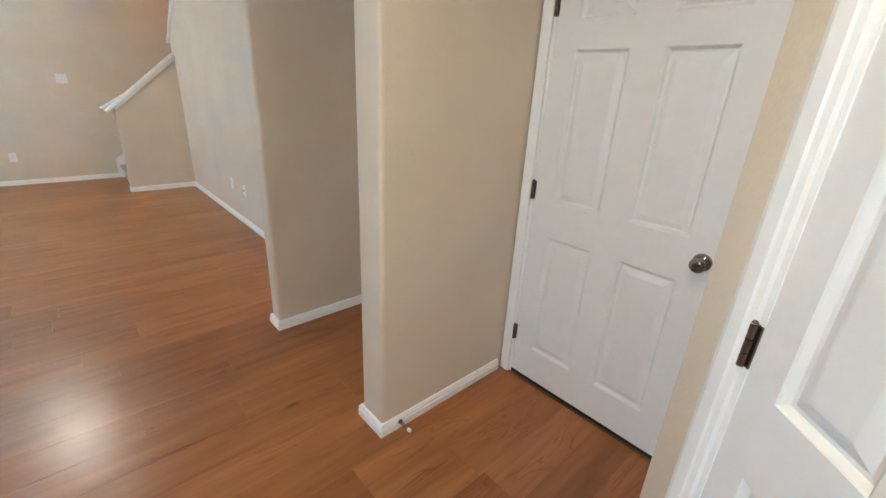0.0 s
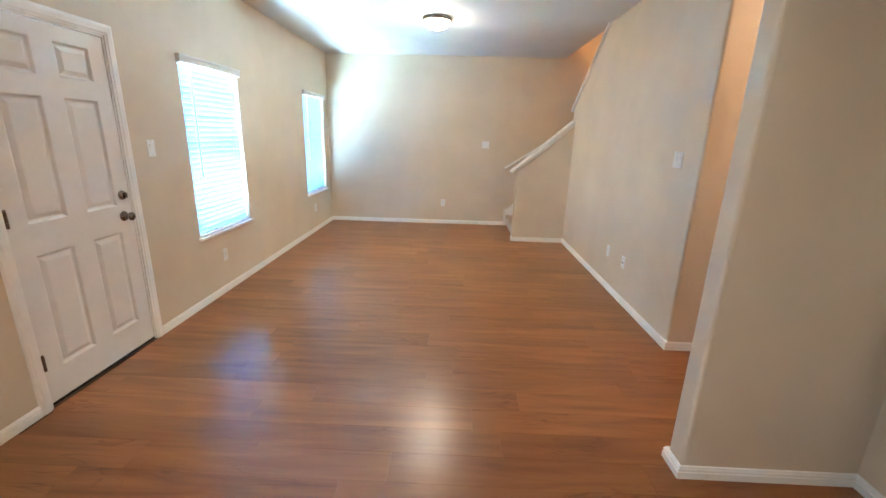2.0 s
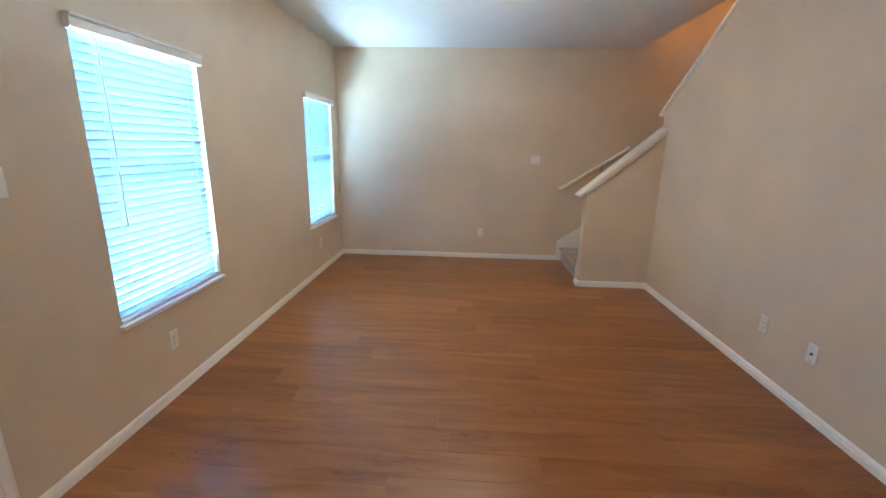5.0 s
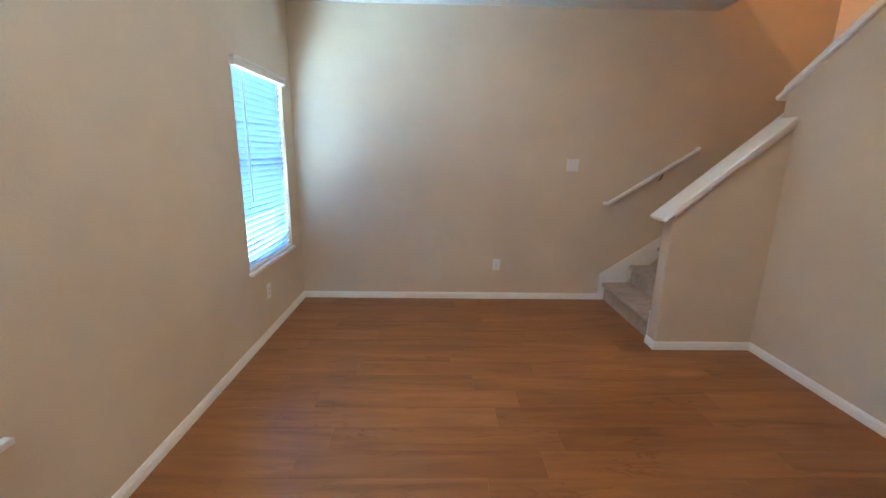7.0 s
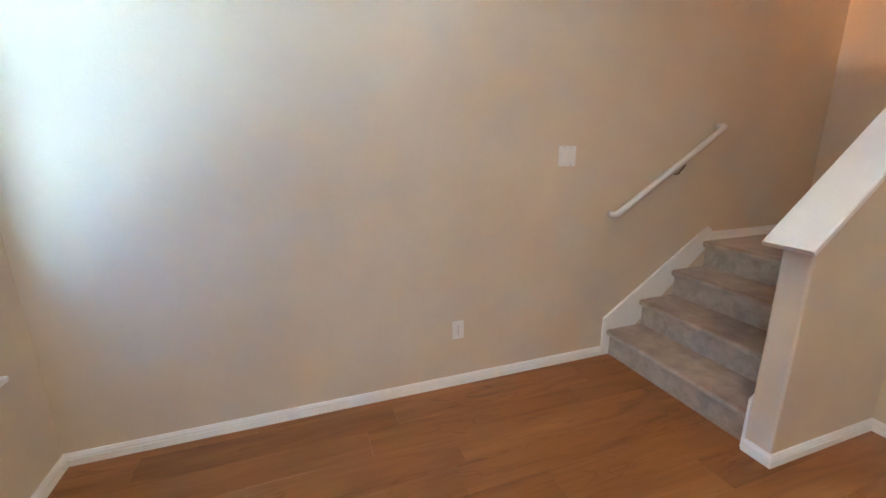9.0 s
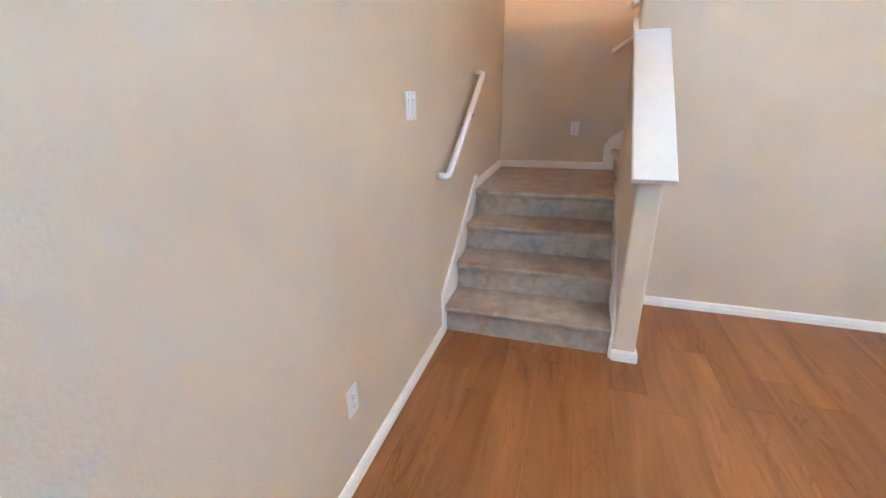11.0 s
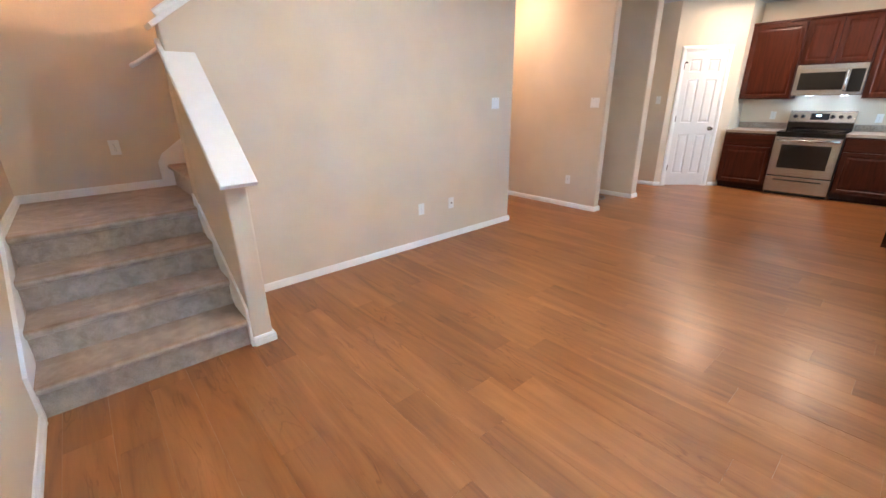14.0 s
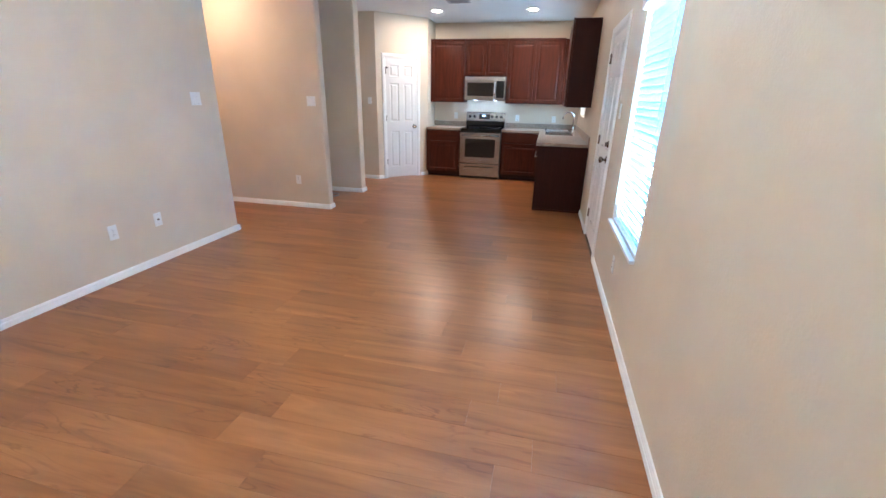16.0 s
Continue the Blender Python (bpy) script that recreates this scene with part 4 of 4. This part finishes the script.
part("base", lathe(bmesh.new(), [(0.028, 0), (0.028, 0.008), (0.019, 0.014), (0.017, 0.10), (0.001, 0.10)]), CHROME, fa, smooth=True)
arc = [(0, 0, 0.09), (0, 0, 0.25)] + [(0.085 - 0.085 * math.cos(radians(a)), 0, 0.25 + 0.085 * math.sin(radians(a))) for a in range(15, 166, 15)] + [(0.172, 0, 0.225)]
part("spout", tube(bmesh.new(), arc, 0.0115, 12), CHROME, fa, smooth=True)
part("handle", tube(bmesh.new(), [(0, 0.016, 0.06), (0, 0.045, 0.065), (0.01, 0.10, 0.085)], 0.007, 8), CHROME, fa, smooth=True)

# range: local x runs to -x, the room at local -y
rg = thing("kitchen_range", facing(RX1 - 0.002, SOUTH + 0.012, 0, 180), "stainless electric range with a black glass cooktop", "range")
rw = RX1 - RX0 - 0.004
part("body", boxed(0.002, -0.60, 0.03, rw - 0.002, -0.005, 0.895), BLACK, rg)
ov = part("oven_door", boxed(0.004, -0.640, 0.285, rw - 0.004, -0.602, 0.845, bevel=0.006), STEEL, rg, "stainless oven door")
part("window", boxed(0.10, -0.6425, 0.40, rw - 0.10, -0.639, 0.735, bevel=0.001), OVEN_GLASS, ov, "dark oven window")
bm = tube(bmesh.new(), [(0.07, -0.638, 0.80), (0.07, -0.682, 0.80)], 0.009, 10)
tube(bm, [(rw - 0.07, -0.638, 0.80), (rw - 0.07, -0.682, 0.80)], 0.009, 10)
tube(bm, [(0.035, -0.684, 0.80), (rw - 0.035, -0.684, 0.80)], 0.0135, 12)
part("handle", bm, STEEL, ov, "", True)
dr = part("storage_drawer", boxed(0.004, -0.638, 0.045, rw - 0.004, -0.602, 0.275, bevel=0.006), STEEL, rg)
part("grip", boxed(0.10, -0.640, 0.215, rw - 0.10, -0.637, 0.232), SLOT, dr, "dark finger slot")
part("plinth", boxed(0.02, -0.58, 0.0, rw - 0.02, -0.05, 0.03), BLACK, rg)
part("front_trim", boxed(0.004, -0.635, 0.850, rw - 0.004, -0.600, 0.896, bevel=0.004), BLACK_GLASS, rg)
ck = part("cooktop", boxed(0.0, -0.645, 0.897, rw, -0.070, 0.915, bevel=0.004), BLACK_GLASS, rg, "black glass cooktop")
for x, y, r in ((0.20, -0.49, 0.105), (0.56, -0.49, 0.085), (0.20, -0.22, 0.080), (0.56, -0.22, 0.105)):
    bm = bmesh.new()
    n = 40
    rings = [[bm.verts.new(v) for v in ring((x, y, 0.9156), Vector((1, 0, 0)), Vector((0, 1, 0)), q, n)] for q in (r, r - 0.004)]
    for i in range(n):
        bm.faces.new((rings[0][i], rings[0][(i + 1) % n], rings[1][(i + 1) % n], rings[1][i]))
    part("burner_ring", bm, GREY, ck)
prof = [(-0.004, 1.025), (-0.074, 1.025), (-0.072, 1.03), (-0.066, 1.035), (-0.040, 1.180), (-0.034, 1.186), (-0.004, 1.186)]
part("back_riser", boxed(0.003, -0.071, 0.9155, rw - 0.003, -0.004, 1.0245), BLACK_GLASS, rg, "black lower backguard")
bg = part("backguard", prism(prof, 0, 0.002, rw - 0.002), STEEL, rg, "stainless control panel")
tilt = Matrix.Translation((0, -0.055, 1.105)) @ Matrix.Rotation(radians(-10.2), 4, "X")
for x in (0.075, 0.165, rw - 0.255, rw - 0.165, rw - 0.075):
    bm = lathe(bmesh.new(), [(0.026, 0), (0.026, 0.004), (0.021, 0.006), (0.019, 0.026), (0.016, 0.028), (0.001, 0.028)], (x, 0, 0), (0, -1, 0), 20)
    part("knob", placed(bm, tilt), BLACK, bg, "black control knob")
dp = part("display", placed(boxed(0.255, -0.004, -0.045, 0.465, 0.001, 0.045), tilt), BLACK_GLASS, bg, "black clock display")
part("clock", placed(boxed(0.315, -0.005, 0.005, 0.375, -0.004, 0.025), tilt), CLOCK_GLOW, dp)

# microwave over the range
mw = thing("microwave_oven", facing(RX1 - 0.002, SOUTH + 0.002, 1.402, 180), "stainless over-range microwave with a dark window", "microwave")
part("body", boxed(0.002, -0.36, 0.0, rw - 0.002, -0.002, 0.410), STEEL, mw)
md = part("door", boxed(0.002, -0.392, 0.006, rw - 0.002, -0.362, 0.408, bevel=0.005), STEEL, mw)
part("window", boxed(0.055, -0.3945, 0.075, 0.545, -0.391, 0.305, bevel=0.001), OVEN_GLASS, md, "dark door window")
part("control_panel", boxed(0.590, -0.3945, 0.045, rw - 0.025, -0.391, 0.335, bevel=0.001), BLACK_GLASS, md, "black control panel")
part("handle", tube(bmesh.new(), [(0.567, -0.392, 0.06), (0.567, -0.425, 0.075), (0.567, -0.432, 0.19), (0.567, -0.425, 0.315), (0.567, -0.392, 0.33)], 0.011, 12), CHROME, md, "bright vertical handle", True)
for k in range(5):
    part("grille_slot", boxed(0.06, -0.3935, 0.352 + k * 0.010, rw - 0.06, -0.3915, 0.355 + k * 0.010), GREY, md)
for x in (0.19, 0.57):
    part("hood_light", boxed(x - 0.045, -0.20, -0.003, x + 0.045, -0.13, 0.001), HOOD_GLOW, mw, "lit hood lamp lens")

# ---- floor planks, each its own piece ----
PW, PL, GAP = 0.18, 1.22, 0.0002
ROW0 = -1.69
plank_meshes = {}


def plank_mesh(length, width):
    key = (round(length, 3), round(width, 3))
    if key not in plank_meshes:
        bm = bmesh.new()
        c = 0.0006
        lo = [bm.verts.new(p) for p in ((0, 0, -0.010), (length, 0, -0.010), (length, width, -0.010), (0, width, -0.010))]
        a = [bm.verts.new(p) for p in ((0, 0, -c), (length, 0, -c), (length, width, -c), (0, width, -c))]
        b = [bm.verts.new(p) for p in ((c, c, 0), (length - c, c, 0), (length - c, width - c, 0), (c, width - c, 0))]
        bm.faces.new(b)
        for i in range(4):
            j = (i + 1) % 4
            bm.faces.new((lo[i], lo[j], a[j], a[i]))
            bm.faces.new((a[i], a[j], b[j], b[i]))
        me = bpy.data.meshes.new("plank")
        bmesh.ops.recalc_face_normals(bm, faces=bm.faces)
        bm.to_mesh(me)
        bm.free()
        me.materials.append(FLOOR)
        plank_meshes[key] = me
    return plank_meshes[key]


rng = random.Random(7)
first_row = math.floor((SOUTH - ROW0) / PW)
last_row = math.ceil((0 - ROW0) / PW)
for r in range(first_row, last_row):
    y = ROW0 + r * PW
    x_max = 3.83
    if -5.62 < y < -4.25:
        x_max = 5.62
    elif -7.75 < y < -5.4:
        x_max = 4.16
    # the ends step on from row to row, with the cut of the first plank at random
    start = 1.595 - 2 * PL if r == 0 else -rng.uniform(0.05, 1.0) * PL
    x = start
    while x < x_max:
        a, b_ = max(x, 0.004), min(x + PL, x_max)
        y0, y1 = max(y, SOUTH + 0.002), min(y + PW, -0.002)
        if b_ - a > 0.03 and y1 - y0 > 0.02:
            o = new("plank", plank_mesh(b_ - a - 2 * GAP, y1 - y0 - 2 * GAP))
            o.parent = ob_floor
            o.location = (a + GAP, y0 + GAP, 0)
        x += PL
